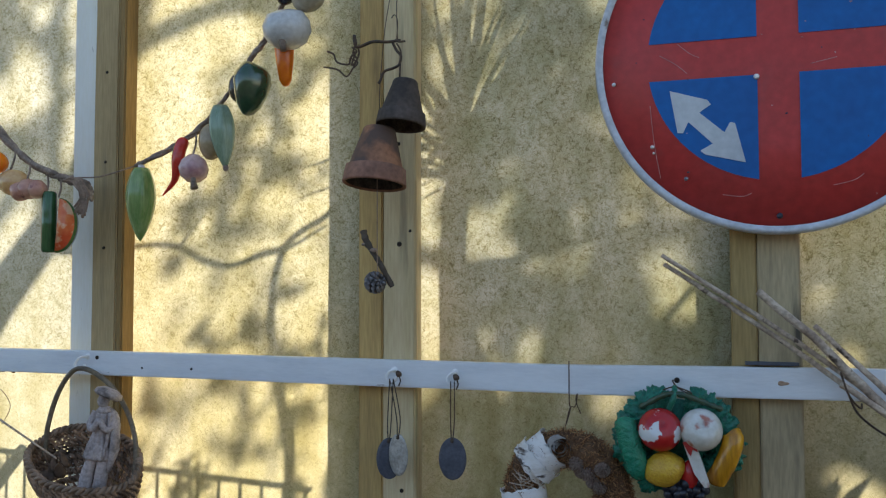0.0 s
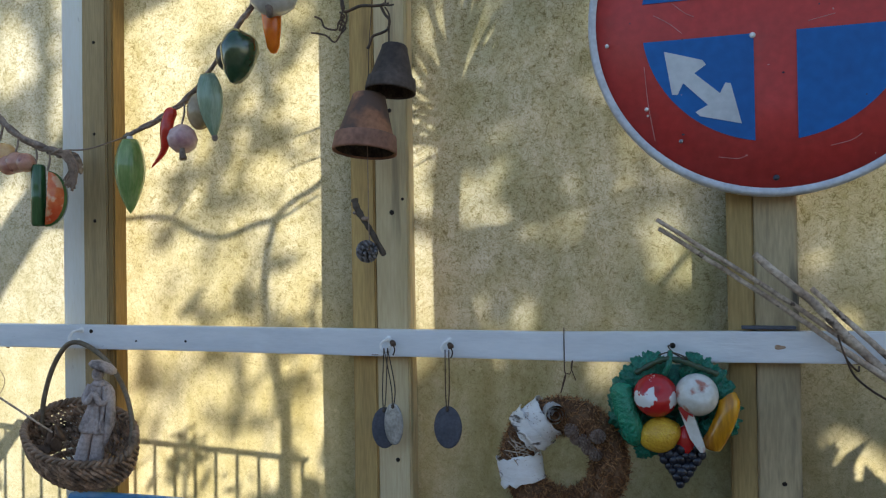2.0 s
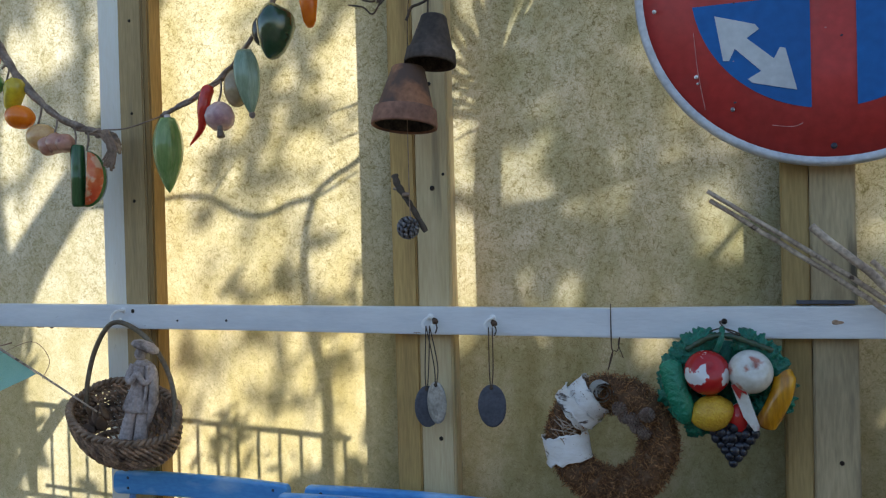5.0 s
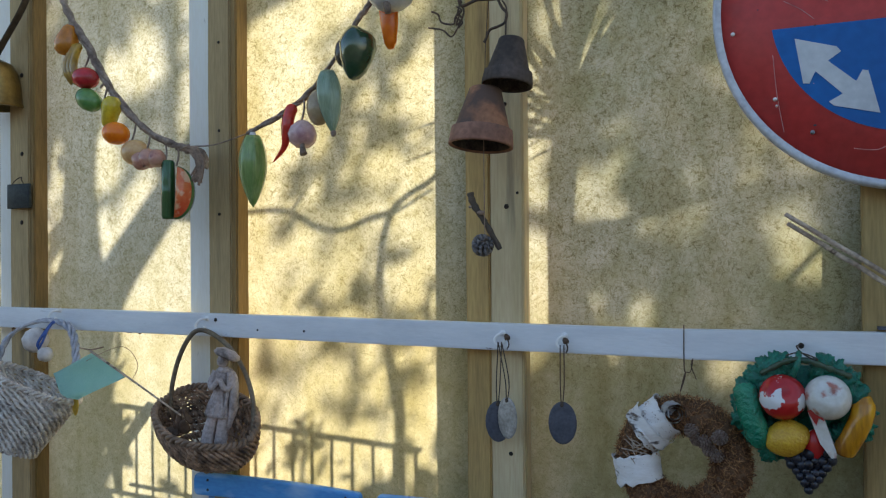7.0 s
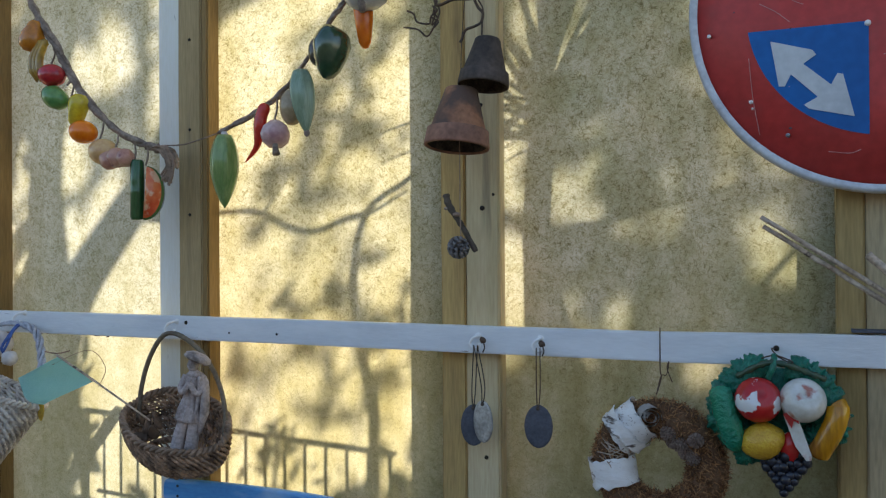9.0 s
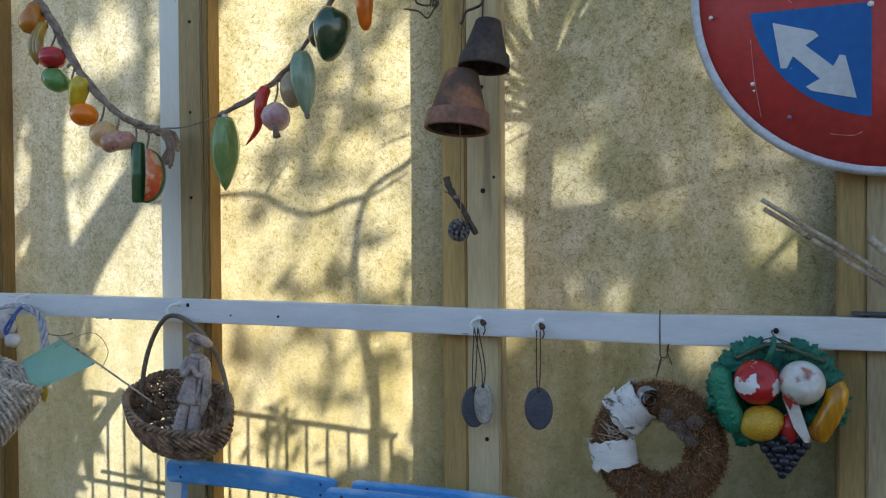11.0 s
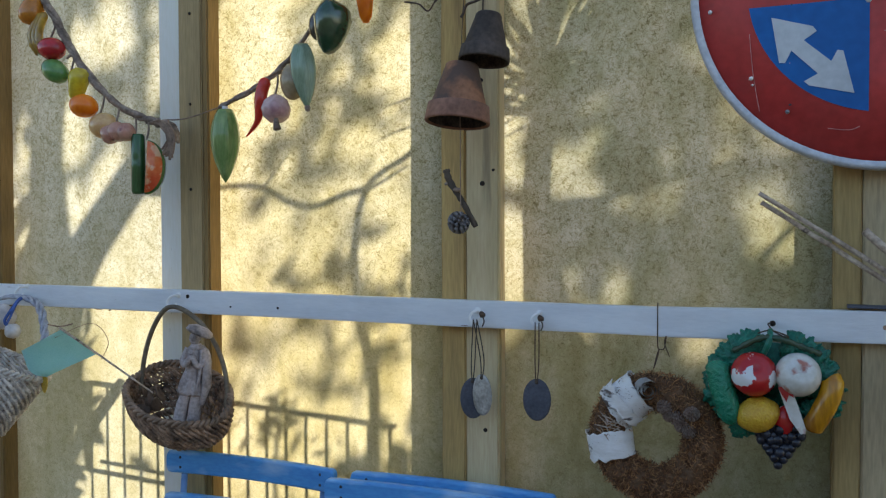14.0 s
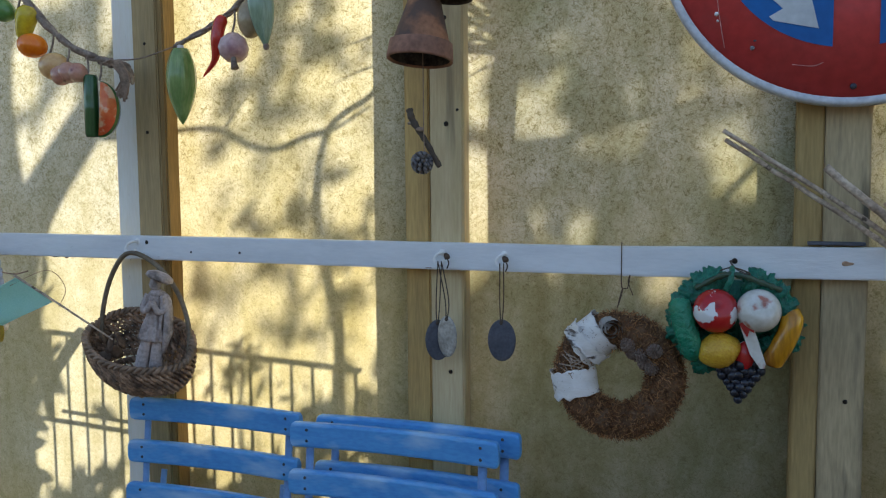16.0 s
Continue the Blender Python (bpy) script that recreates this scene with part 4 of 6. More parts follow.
# ---- pine cones ----
def add_cone(bm, c, r, length, m, rows=7, per=8):
    """A cone of overlapping scales; its tip points along local -z."""
    for i in range(rows):
        f = i / (rows - 1)
        rr = r * math.sin(math.pi * (0.18 + 0.74 * f)) ** 0.8
        z = length * (0.5 - f)
        for k in range(per):
            a = 2 * math.pi * (k + 0.5 * (i % 2)) / per
            d, s = Vector((math.cos(a), math.sin(a), 0)), Vector((-math.sin(a), math.cos(a), 0))
            base, tip = d * rr * 0.35 + Vector((0, 0, z)), d * rr + Vector((0, 0, z - length * 0.05))
            w = rr * 2.6 / per
            up = Vector((0, 0, length * 0.055))
            v = [bm.verts.new(Vector(c) + m @ q) for q in (base - s * w * .5, base + s * w * .5, tip + s * w, tip + up * 1.2, tip - s * w, tip - up)]
            for f4 in ((0, 1, 2, 3), (0, 3, 4), (0, 4, 5), (1, 5, 2), (0, 5, 1), (2, 5, 4, 3)):
                bm.faces.new([v[q] for q in f4])


def cone(c, r, length, m):
    bm = bmesh.new()
    add_cone(bm, c, r, length, m)
    add_blob(bm, c, (r * .55, r * .55, length * .42), m=m, seg=8)
    return bm


# ---- the wreath ----
def wreath():
    c, R, r = Vector((-0.354, -0.092, 1.014)), 0.079, 0.032
    w = thing("wreath", "brown dried moss wreath with birch bark and cones", "wreath", c)
    rng = random.Random(4)

    def on(a, b, k=1.0):
        q = r * k
        return Vector(((R + q * math.cos(b)) * math.cos(a), -q * math.sin(b), (R + q * math.cos(b)) * math.sin(a)))

    bm = bmesh.new()
    N, S = 72, 18
    rings = [[bm.verts.new(on(2 * math.pi * i / N, 2 * math.pi * j / S, 0.93 + 0.16 * noise.noise(on(2 * math.pi * i / N, 2 * math.pi * j / S) * 60))) for j in range(S)] for i in range(N)]
    for i in range(N):
        for j in range(S):
            bm.faces.new((rings[i][j], rings[i][(j + 1) % S], rings[(i + 1) % N][(j + 1) % S], rings[(i + 1) % N][j]))
    bmesh.ops.recalc_face_normals(bm, faces=bm.faces)
    part("ring", bm, M["moss"], w)
    bm = bmesh.new()
    for _ in range(9500):
        a, b = rng.uniform(0, 6.283), rng.uniform(-0.5, 3.6)
        p = on(a, b, 0.93)
        n = (on(a, b, 2) - on(a, b, 1)).normalized()
        t = Vector((rng.gauss(0, 1), rng.gauss(0, 1), rng.gauss(0, 1)))
        d = (n * rng.uniform(0.0, 0.4) + t.normalized() * 0.9).normalized()
        s = d.cross(n).normalized() * 0.0006
        ln = rng.uniform(0.005, 0.015)
        q = p + d * ln * 0.5 + n * 0.001
        e = p + d * ln - n * rng.uniform(-0.001, 0.003)
        v = [bm.verts.new(x) for x in (p - s, p + s, q + s, e, q - s)]
        bm.faces.new(v)
    tagged(part("fibre_layer", bm, M["straw"], w, "curly brown moss fibres", smooth=False), kind="stuff")

    def bark(ang, length, k, seed, lab, arc=4.6):
        """A stiff cuff of bark, straight along the ring's tangent, open at the back."""
        mid, tan, rad = radians(ang), Vector((-math.sin(radians(ang)), 0, math.cos(radians(ang)))), Vector((math.cos(radians(ang)), 0, math.sin(radians(ang))))
        bm = bmesh.new()
        n, s = 14, 30
        rows = []
        for i in range(n + 1):
            row = []
            for j in range(s + 1):
                b = math.pi / 2 - arc / 2 + arc * j / s
                rag = (0.006 * noise.noise(Vector((j * .45, seed, i // 8))) + .003 * noise.noise(Vector((j * 1.9, seed, 3)))) * (1 if i in (0, n) else 0)
                u = length * (i / n - 0.5) + rag
                q = r * (k + 0.07 * noise.noise(Vector((u * 60, b * 1.6, seed))) + (0.05 if i in (0, n) else 0) + 0.10 * (u / 0.05) ** 2)
                row.append(bm.verts.new(rad * (R - 0.002 + q * math.cos(b)) + Vector((0, -q * math.sin(b), 0)) + tan * u))
            rows.append(row)
        for x, y in zip(rows, rows[1:]):
            for j in range(s):
                bm.faces.new((x[j], x[j + 1], y[j + 1], y[j]))
        bmesh.ops.recalc_face_normals(bm, faces=bm.faces)
        bmesh.ops.solidify(bm, geom=bm.faces[:], thickness=0.0012)
        part("bark_cuff", bm, M["birch"], w, lab)

    bark(126, 0.058, 1.16, 1.0, "peeling white birch bark cuff")
    bark(191, 0.046, 1.22, 5.0, "white birch bark cuff")
    bark(133, 0.020, 1.30, 8.0, "lifted strip of birch bark", 3.4)
    roll = []
    for k in range(40):
        a = k * 0.42
        q = 0.019 - 0.00035 * k
        roll.append((q * math.cos(a), 0, q * math.sin(a)))
    bm = bmesh.new()
    m = pose(-0.010, -0.032, 0.086, 0, 18, 25)
    top = [bm.verts.new(m @ Vector((x, -0.010 + 0.003 * math.sin(i), z))) for i, (x, y, z) in enumerate(roll)]
    bot = [bm.verts.new(m @ Vector((x * 1.1, 0.016, z * 1.1))) for x, y, z in roll]
    for i in range(len(roll) - 1):
        bm.faces.new((top[i], top[i + 1], bot[i + 1], bot[i]))
    bmesh.ops.solidify(bm, geom=bm.faces[:], thickness=0.0009)
    part("bark_roll", bm, M["birch"], w, "curled roll of birch bark")
    for a, b, q in ((72, 118, .0125), (60, 140, .011), (48, 128, .0125), (33, 132, .0115), (40, 85, .0125), (20, 118, .011)):
        p = on(radians(a), radians(b), 1.12)
        part("cone", cone(p, q, q * 1.9, Euler((rng.uniform(0.8, 1.9), rng.uniform(-.6, .6), rng.uniform(0, 6))).to_matrix().to_4x4()), M["cone"], w, "small brown pine cone")
    for k in range(9):
        a = radians(152 + rng.uniform(0, 24))
        part("straw", tube([on(a, rng.uniform(.8, 1.4), 1.0), on(a + rng.uniform(-.1, .2), 1.6, 1.25), on(a + rng.uniform(-.2, .35), rng.uniform(1.8, 2.3), 1.15)], 0.0010, 5), M["cane"], w)
    part("hanger", tube(curve([(0.001, 0.020, 0.229), (0.001, 0.018, 0.16), (0.004, 0.010, 0.145), (-0.003, 0.0, 0.118)], 5), 0.0010, 6), M["steel"], w)
    part("hanger", tube(curve([(-0.003, 0.0, 0.118), (0.003, 0.014, 0.147), (0.012, 0.014, 0.150), (0.016, 0.016, 0.172), (0.013, 0.016, 0.160), (0.022, 0.01, 0.138)], 5), 0.0009, 6), M["steel"], w)


wreath()


# ---- glazed fruit plaque ----
def fruit_plaque():
    c = Vector((-0.170, -0.098, 1.10))
    f = thing("fruit_plaque", "glazed ceramic fruit plaque with chipped paint and green leaves", "wall plaque", c)
    f.scale = (0.96, 1.0, 0.97)
    rng = random.Random(9)
    out = []
    for k in range(48):
        a = 2 * math.pi * k / 48
        rx, rz = 0.084, 0.076
        x, z = rx * math.cos(a), rz * math.sin(a) + 0.012
        if z < -0.03:
            x *= 0.78
            z *= 1.0
        out.append((x, z))
    part("backing", plate(out, 0.0, 0.018), M["leafgreen"], f)
    for a in (4, 22, 38, 52, 66, 112, 126, 140, 156, 172, 190, 208, 232, 330, 346):
        q = radians(a)
        p = Vector((0.083 * math.cos(q), -0.008, 0.078 * math.sin(q) + 0.014))
        if p.z < -0.02:
            p.x *= 0.85
        bm = bmesh.new()
        add_blob(bm, (0, 0, 0), (0.026, 0.013, 0.021), 0.0, seg=44)
        for v in bm.verts:
            ang = math.atan2(v.co.z, v.co.x)
            v.co *= 1 + 0.04 * math.sin(13 * ang + a) + 0.22 * noise.noise(v.co * 110 + Vector((a, 0, 0))) + 0.30 * noise.noise(v.co * 230 + Vector((0, a, 0))) + 0.10 * noise.noise(v.co * 520)
        bmesh.ops.transform(bm, matrix=Matrix.Translation(p) @ pose(0, 0, 0, 0, -a + rng.uniform(-20, 20), 0), verts=bm.verts)
        part("leaf", bm, M["leafgreen"], f, "crinkled dark green leaf")
    red = glaze("chipped_red_glaze", (0.50, 0.02, 0.018), (0.40, 0.015, 0.015), spots=(0.74, 0.72, 0.68), spot_scale=20, spot_at=0.515, spot_soft=0.01, mix=0.15)
    white = glaze("chipped_white_glaze", (0.66, 0.64, 0.58), (0.58, 0.56, 0.47), spots=(0.42, 0.16, 0.11), spot_scale=34, spot_at=0.57, spot_soft=0.10)
    yellow = glaze("lemon_glaze", (0.70, 0.42, 0.035), (0.56, 0.31, 0.025), bump=0.8, relief=0.004, fine=260, spots=(0.10, 0.18, 0.07), spot_scale=26, spot_at=0.63)
    ochre = glaze("banana_glaze", (0.68, 0.32, 0.01), (0.30, 0.11, 0.008), stretch=(2.5, 1, 0.5), scale=30)
    green = glaze("cucumber_glaze", (0.01, 0.20, 0.11), (0.025, 0.27, 0.14), bump=1.0, relief=0.006, fine=170)

    def apple(x, z, r, mat, lab):
        prof = [(0, 0.55 * r)] + [(r * math.sin(t) * 1.0, r * math.cos(t) * (0.90 if t > 0.5 else 0.82)) for t in [0.18 + (math.pi - 0.36) * k / 18 for k in range(19)]] + [(0, -0.62 * r)]
        part("fruit", lathe(prof, 28, pose(x, -0.036, z, 62, 0, 10)), mat, f, lab)

    apple(-0.027, 0.041, 0.037, red, "red apple with chipped white patches")
    apple(0.040, 0.044, 0.0355, white, "white apple with worn red blush")
    bm = blob((0, 0, 0), (0.034, 0.030, 0.029), 0.05, 60, seg=26)
    for v in bm.verts:
        v.co.x *= 1 + 0.25 * max(0, abs(v.co.x) / 0.034 - 0.75)
    bmesh.ops.transform(bm, matrix=pose(-0.021, -0.034, -0.025, 0, -18, 0), verts=bm.verts)
    part("fruit", bm, yellow, f, "yellow lemon with rough skin")
    p = curve([(0.088, -0.024, 0.042), (0.092, -0.028, 0.034), (0.087, -0.034, 0.012), (0.074, -0.034, -0.018), (0.063, -0.030, -0.038), (0.061, -0.028, -0.044)], 6)
    part("fruit", tube(p, [0.004, 0.006, 0.010] + [0.015] * 3 + [0.0175] * (len(p) - 12) + [0.017, 0.015, 0.012, 0.009, 0.006, 0.004], 14), ochre, f, "ochre banana")
    p = curve([(-0.086, -0.024, 0.056), (-0.084, -0.028, 0.046), (-0.076, -0.034, 0.014), (-0.066, -0.034, -0.018), (-0.061, -0.030, -0.046)], 6)
    bm = tube(p, [0.007, 0.011, 0.014, 0.016, 0.018] + [0.020] * (len(p) - 10) + [0.019, 0.017, 0.014, 0.010, 0.006], 14)
    for v in bm.verts:
        v.co += Vector((0, 0, 0)) + v.co.normalized() * 0.004 * max(0, noise.noise(v.co * 230))
    part("fruit", bm, green, f, "bumpy green cucumber")
    wedge = [(-0.010, 0.034), (0.002, 0.040), (0.011, 0.033), (0.032, -0.030), (0.031, -0.037), (0.024, -0.038), (0.008, -0.016)]
    part("fruit", plate([(x + 0.020, z - 0.010) for x, z in wedge], -0.052, -0.026), white, f, "white wedge of fruit with red rim", smooth=False)
    part("wedge_skin", plate([(0.010, 0.024), (0.022, 0.030), (0.031, 0.022), (0.034, 0.010), (0.026, 0.014), (0.023, 0.002), (0.018, 0.010)], -0.0545, -0.050), glaze("wedge_red", (0.50, 0.03, 0.03)), f, "red skin of the wedge", smooth=False)
    part("fruit", blob((0.020, -0.030, -0.034), (0.016, 0.014, 0.026), 0.1), red, f, "small red fruit")
    core = bmesh.new()
    add_lathe(core, [(0, 0.034), (0.030, 0.030), (0.034, 0.018), (0.020, -0.015), (0.006, -0.034), (0, -0.036)], 20, pose(0.012, -0.020, -0.074) @ Matrix.Diagonal((1, 0.45, 1, 1)))
    part("grape_core", core, M["grape"], f)
    for row, n in enumerate((5, 6, 5, 4, 3, 2, 1)):
        for j in range(n):
            x = 0.012 + (j - (n - 1) / 2) * 0.0125 + rng.uniform(-.002, .002)
            z = -0.046 - row * 0.0098
            part("grape", blob((x, -0.028 - 0.006 * (1 - abs(j - (n - 1) / 2) / 3) + rng.uniform(-.003, .003), z + rng.uniform(-.002, .002)), rng.uniform(0.0076, 0.0098), seg=10), M["grape"], f)
    part("twig", tube(curve([(-0.06, -0.02, 0.075), (-0.02, -0.03, 0.098), (0.01, -0.03, 0.100), (0.05, -0.024, 0.086), (0.075, -0.02, 0.076)], 6), [0.0048 + 0.0012 * math.sin(2.3 * i) for i in range(25)], 8), glaze("twig_glaze", (0.018, 0.06, 0.035), (0.06, 0.085, 0.04), bump=0.8, relief=0.004), f)
    part("twig", tube(curve([(-0.012, -0.03, 0.075), (-0.004, -0.035, 0.095), (-0.002, -0.02, 0.112)], 5), 0.005, 8), M["leafgreen"], f)
    part("wire", tube(curve([(-0.022, -0.02, 0.106), (-0.002, -0.024, 0.112), (0.022, -0.026, 0.105), (0.024, -0.02, 0.100), (0.005, -0.012, 0.108), (-0.006, -0.004, 0.120), (0.002, 0.022, 0.118)], 6), 0.0013, 6), M["steel"], f)
    part("nail_head", blob((0.001, 0.016, 0.119), (0.005, 0.008, 0.005)), M["nail"], f)


fruit_plaque()


# ---- baskets ----
def basket(name, label, c, rx, ry, depth, tilt, mat, rim_mat, stakes, rows, seed, lift=0.0, strand=0.0042, twist=0.8, flare=None):
    """An oval wicker bowl: uprights, woven rows, a wrapped rim. lift raises the back of the mouth."""
    b = thing(name, label, "basket", c)
    b.rotation_euler = [radians(t) for t in tilt]
    rng = random.Random(seed)

    def at(f, a, off=0.0):
        g = max(0.0, 1 - (1 - f) ** 2.3) ** 0.5
        s = 0.28 + 0.72 * g if flare is None else flare + (1 - flare) * f
        up = lift * max(0, math.sin(a)) * f + lift * 0.6 * max(0, -math.cos(a)) * f
        return Vector(((rx * s + off) * math.cos(a), (ry * s + off) * math.sin(a), -depth * (1 - f) + up))

    for k in range(stakes):
        a = 2 * math.pi * k / stakes
        part("stake", tube([at(f, a) for f in (0, 0.15, 0.35, 0.6, 0.8, 1.0)], 0.0022, 6), mat, b)
    for i in range(rows):
        f = (i + 0.3) / rows
        n = stakes * 8
        for ph in (0, math.pi):   # two rods twisted round each other between the stakes
            pts, rad = [], []
            for k in range(n + 1):
                a = 2 * math.pi * k / n
                w = -a * stakes * twist + ph + i * 0.9 + 0.7 * noise.noise(Vector((a * 3, i, seed)))
                pts.append(at(f, a, math.cos(w) * strand * 0.95) + Vector((0, 0, math.sin(w) * strand * 1.15 + 0.0022 * noise.noise(Vector((a * 4, i * 3.3, seed + ph))))))
                rad.append(strand * (0.80 + 0.34 * noise.noise(Vector((a * 5, i * 2.7, seed + ph)))))
            part("weaver", tube(pts, rad, 6), mat, b)
    bm = bmesh.new()
    add_lathe(bm, [(0, -depth - .001), (0.26, -depth - .001), (0.36, -depth + 0.006), (0.3, -depth + .008), (0, -depth + .006)], 28)
    for v in bm.verts:
        v.co.x *= rx * (1 if flare is None else flare / 0.33)
        v.co.y *= ry * (1 if flare is None else flare / 0.33)
    part("base", bm, mat, b)
    for ph in (0, math.pi):
        pts = []
        for k in range(161):
            a = 2 * math.pi * k / 160
            w = a * stakes * 0.9 + ph + 0.8 * noise.noise(Vector((a * 3, ph, seed)))
            pts.append(at(1.0, a, 0.0045 * math.cos(w)) + Vector((0, 0, 0.0045 * math.sin(w))))
        part("rim", tube(pts, 0.0043, 7), rim_mat, b, "twisted willow rim")
    return b, at


BC, BT = (-1.322, -0.142, 1.014), (13, 8, -15)
bk, at = basket("wicker_basket", "dark brown wicker basket hanging by its hoop handle", BC, 0.140, 0.082, 0.080, BT, M["wicker"], M["wicker_rim"], 30, 9, 2, lift=0.034, strand=0.0044)
inv = pose(*BC, *BT).inverted()
arch = curve([inv @ Vector(p) for p in ((-1.448, -0.112, 1.02), (-1.446, -0.104, 1.085), (-1.430, -0.099, 1.145), (-1.402, -0.097, 1.190), (-1.374, -0.0965, 1.205), (-1.335, -0.098, 1.196), (-1.285, -0.102, 1.165), (-1.240, -0.112, 1.115), (-1.212, -0.125, 1.055), (-1.205, -0.14, 0.985))], 6)
part("handle", tube(arch, 0.0052, 8), M["handle"], bk, "bent willow hoop handle")
hook(-1.376, 1.228, 1.25)
t = thing("dried_seed_head", "crumpled dried leaves lying in the brown basket", "dried leaves", (-1.375, -0.165, 1.005))
for k in range(7):
    bm = blob((0, 0, 0), (0.020, 0.011, 0.005), 0.5, 70, seg=14)
    for v in bm.verts:
        v.co.z += 9 * v.co.x ** 2
    bmesh.ops.transform(bm, matrix=pose((k % 3 - 1) * 0.014, (k % 2) * 0.012, 0.006 * k - 0.010, 60 + 30 * k, 25 * k, 47 * k), verts=bm.verts)
    part("dry_leaf", bm, M["dry_leaf"], t)


def statuette():
    """A small standing clay figure, one plain mesh."""
    bm = bmesh.new()
    for s in (-1, 1):
        add_tube(bm, curve([(s * 0.014 - 0.004, 0, -0.03), (s * 0.013 - 0.003, 0, 0.02), (s * 0.0105, 0, 0.055), (s * 0.009, 0, 0.08)], 4), taper(0.0135, 0.0105, 13), 10)
        add_tube(bm, curve([(s * 0.014, -0.002, 0.146), (s * 0.020, -0.008, 0.124), (s * 0.012, -0.017, 0.116), (-0.002, -0.019, 0.136)], 4), taper(0.0075, 0.0055, 13), 8)
    add_lathe(bm, [(0, 0.056), (0.024, 0.056), (0.0255, 0.061), (0.021, 0.082), (0.0145, 0.104), (0.0155, 0.120), (0.0175, 0.138), (0.0135, 0.149), (0.0075, 0.155), (0, 0.156)], 44, Matrix.Diagonal((1, 0.72, 1, 1)), 11, 0.10)
    add_tube(bm, curve([(0.008, 0.004, 0.152), (0.020, 0.002, 0.140), (0.026, -0.002, 0.110), (0.029, -0.004, 0.078), (0.023, -0.002, 0.034)], 5), taper(0.007, 0.012, 8) + taper(0.0125, 0.013, 8) + [0.012, 0.010, 0.008, 0.006, 0.004], 9, 0.6)
    add_tube(bm, curve([(0.014, -0.010, 0.148), (0.017, -0.013, 0.110), (0.013, -0.012, 0.060)], 5), taper(0.004, 0.003, 11), 6)
    add_lathe(bm, [(0.0125, 0.146), (0.014, 0.149), (0.010, 0.156), (0.007, 0.158)], 18)
    add_blob(bm, (-0.003, -0.003, 0.168), (0.0108, 0.0125, 0.0145), 0.10, 90, seg=14)
    add_lathe(bm, [(0, 0.176), (0.021, 0.1750), (0.0265, 0.179), (0.0245, 0.187), (0.014, 0.1925), (0, 0.194)], 20, Matrix.Translation((0.004, 0.0, 0.183)) @ pose(0, 0, 0, -8, 16, 0) @ Matrix.Translation((0, 0, -0.184)))
    for v in bm.verts:
        v.co += Vector((1, 1, 0.3)) * 0.0010 * noise.noise(v.co * 110)
    ob = part("clay_figure", bm, M["clay"])
    ob.matrix_world = pose(-1.283, -0.160, 0.976, 0, 7, 20) @ Matrix.Diagonal((1.06, 1.06, 1.04, 1))
    tagged(ob, "small weathered grey clay figure standing in a wicker basket", "figurine")


statuette()

PC, PT = (-1.812, -0.165, 1.078), (-14, 16, -4)
pb, at = basket("pale_basket", "whitewashed wicker basket with shells, hanging from the rail", PC, 0.138, 0.085, 0.150, PT, M["pale_wicker"], M["pale_wicker"], 30, 15, 6, lift=0.0, strand=0.0043, twist=0.5, flare=0.60)
inv = pose(*PC, *PT).inverted()
arch = curve([inv @ Vector(p) for p in ((-1.700, -0.165, 1.02), (-1.690, -0.155, 1.075), (-1.708, -0.130, 1.138), (-1.752, -0.106, 1.196), (-1.822, -0.0965, 1.214), (-1.890, -0.102, 1.205), (-1.940, -0.125, 1.170), (-1.946, -0.150, 1.11))], 14)
for ph in range(3):
    pts = []
    for i, p in enumerate(arch):
        w = i * 0.42 + ph * 2.094
        pts.append(p + Vector((0.0045 * math.cos(w), 0.0045 * math.sin(w), 0.0045 * math.sin(w + 1))))
    part("handle_strand", tube(pts, 0.0042, 7), M["pale_cord"], pb, "bleached braided handle")
hook(-1.824, 1.237, 1.25)

t = thing("shell_bundle", "pale shells tied with a blue cord", "shells", (-1.812, -0.142, 1.176))
bm = lathe([(0, 0.033), (0.010, 0.030), (0.024, 0.016), (0.030, 0), (0.026, -0.016), (0.012, -0.030), (0, -0.034)], 30, pose(-0.012, 0, -0.004, 20, 30, 0), 14, 0.035)
part("shell", bm, M["shell"], t, "large ribbed pale shell")
bm = lathe([(0, 0.02), (0.007, 0.018), (0.016, 0.008), (0.018, 0), (0.012, -0.012), (0, -0.018)], 24, pose(0.030, -0.008, -0.036, 40, -20, 0), 11, 0.05)
part("shell", bm, M["shell"], t, "small ribbed pale shell")
part("cord", tube(curve([(-0.006, 0.046, 0.036), (0.012, 0.02, 0.030), (0.026, -0.012, 0.01), (0.018, -0.02, -0.012), (0.028, -0.016, -0.028)], 6), 0.0032, 7), M["bluecord"], t, "blue cord")
part("cord", tube(curve([(-0.002, 0.046, 0.036), (0.030, 0.0, 0.024), (0.030, -0.016, -0.004), (0.022, -0.02, -0.020)], 6), 0.0028, 7), M["bluecord"], t, "blue cord")

t = thing("yellow_leaf", "small yellow leaf hanging beside the pale basket", "leaf", (-1.672, -0.165, 1.035))
bm = blob((0, 0, 0), (0.010, 0.002, 0.026), 0.1, 60, seg=14)
part("blade", bm, M["yellow_leaf"], t)
part("stalk", tube(curve([(0, 0, 0.022), (0.003, 0, 0.045), (-0.002, 0, 0.07)], 4), 0.0009, 5), M["cane"], t)


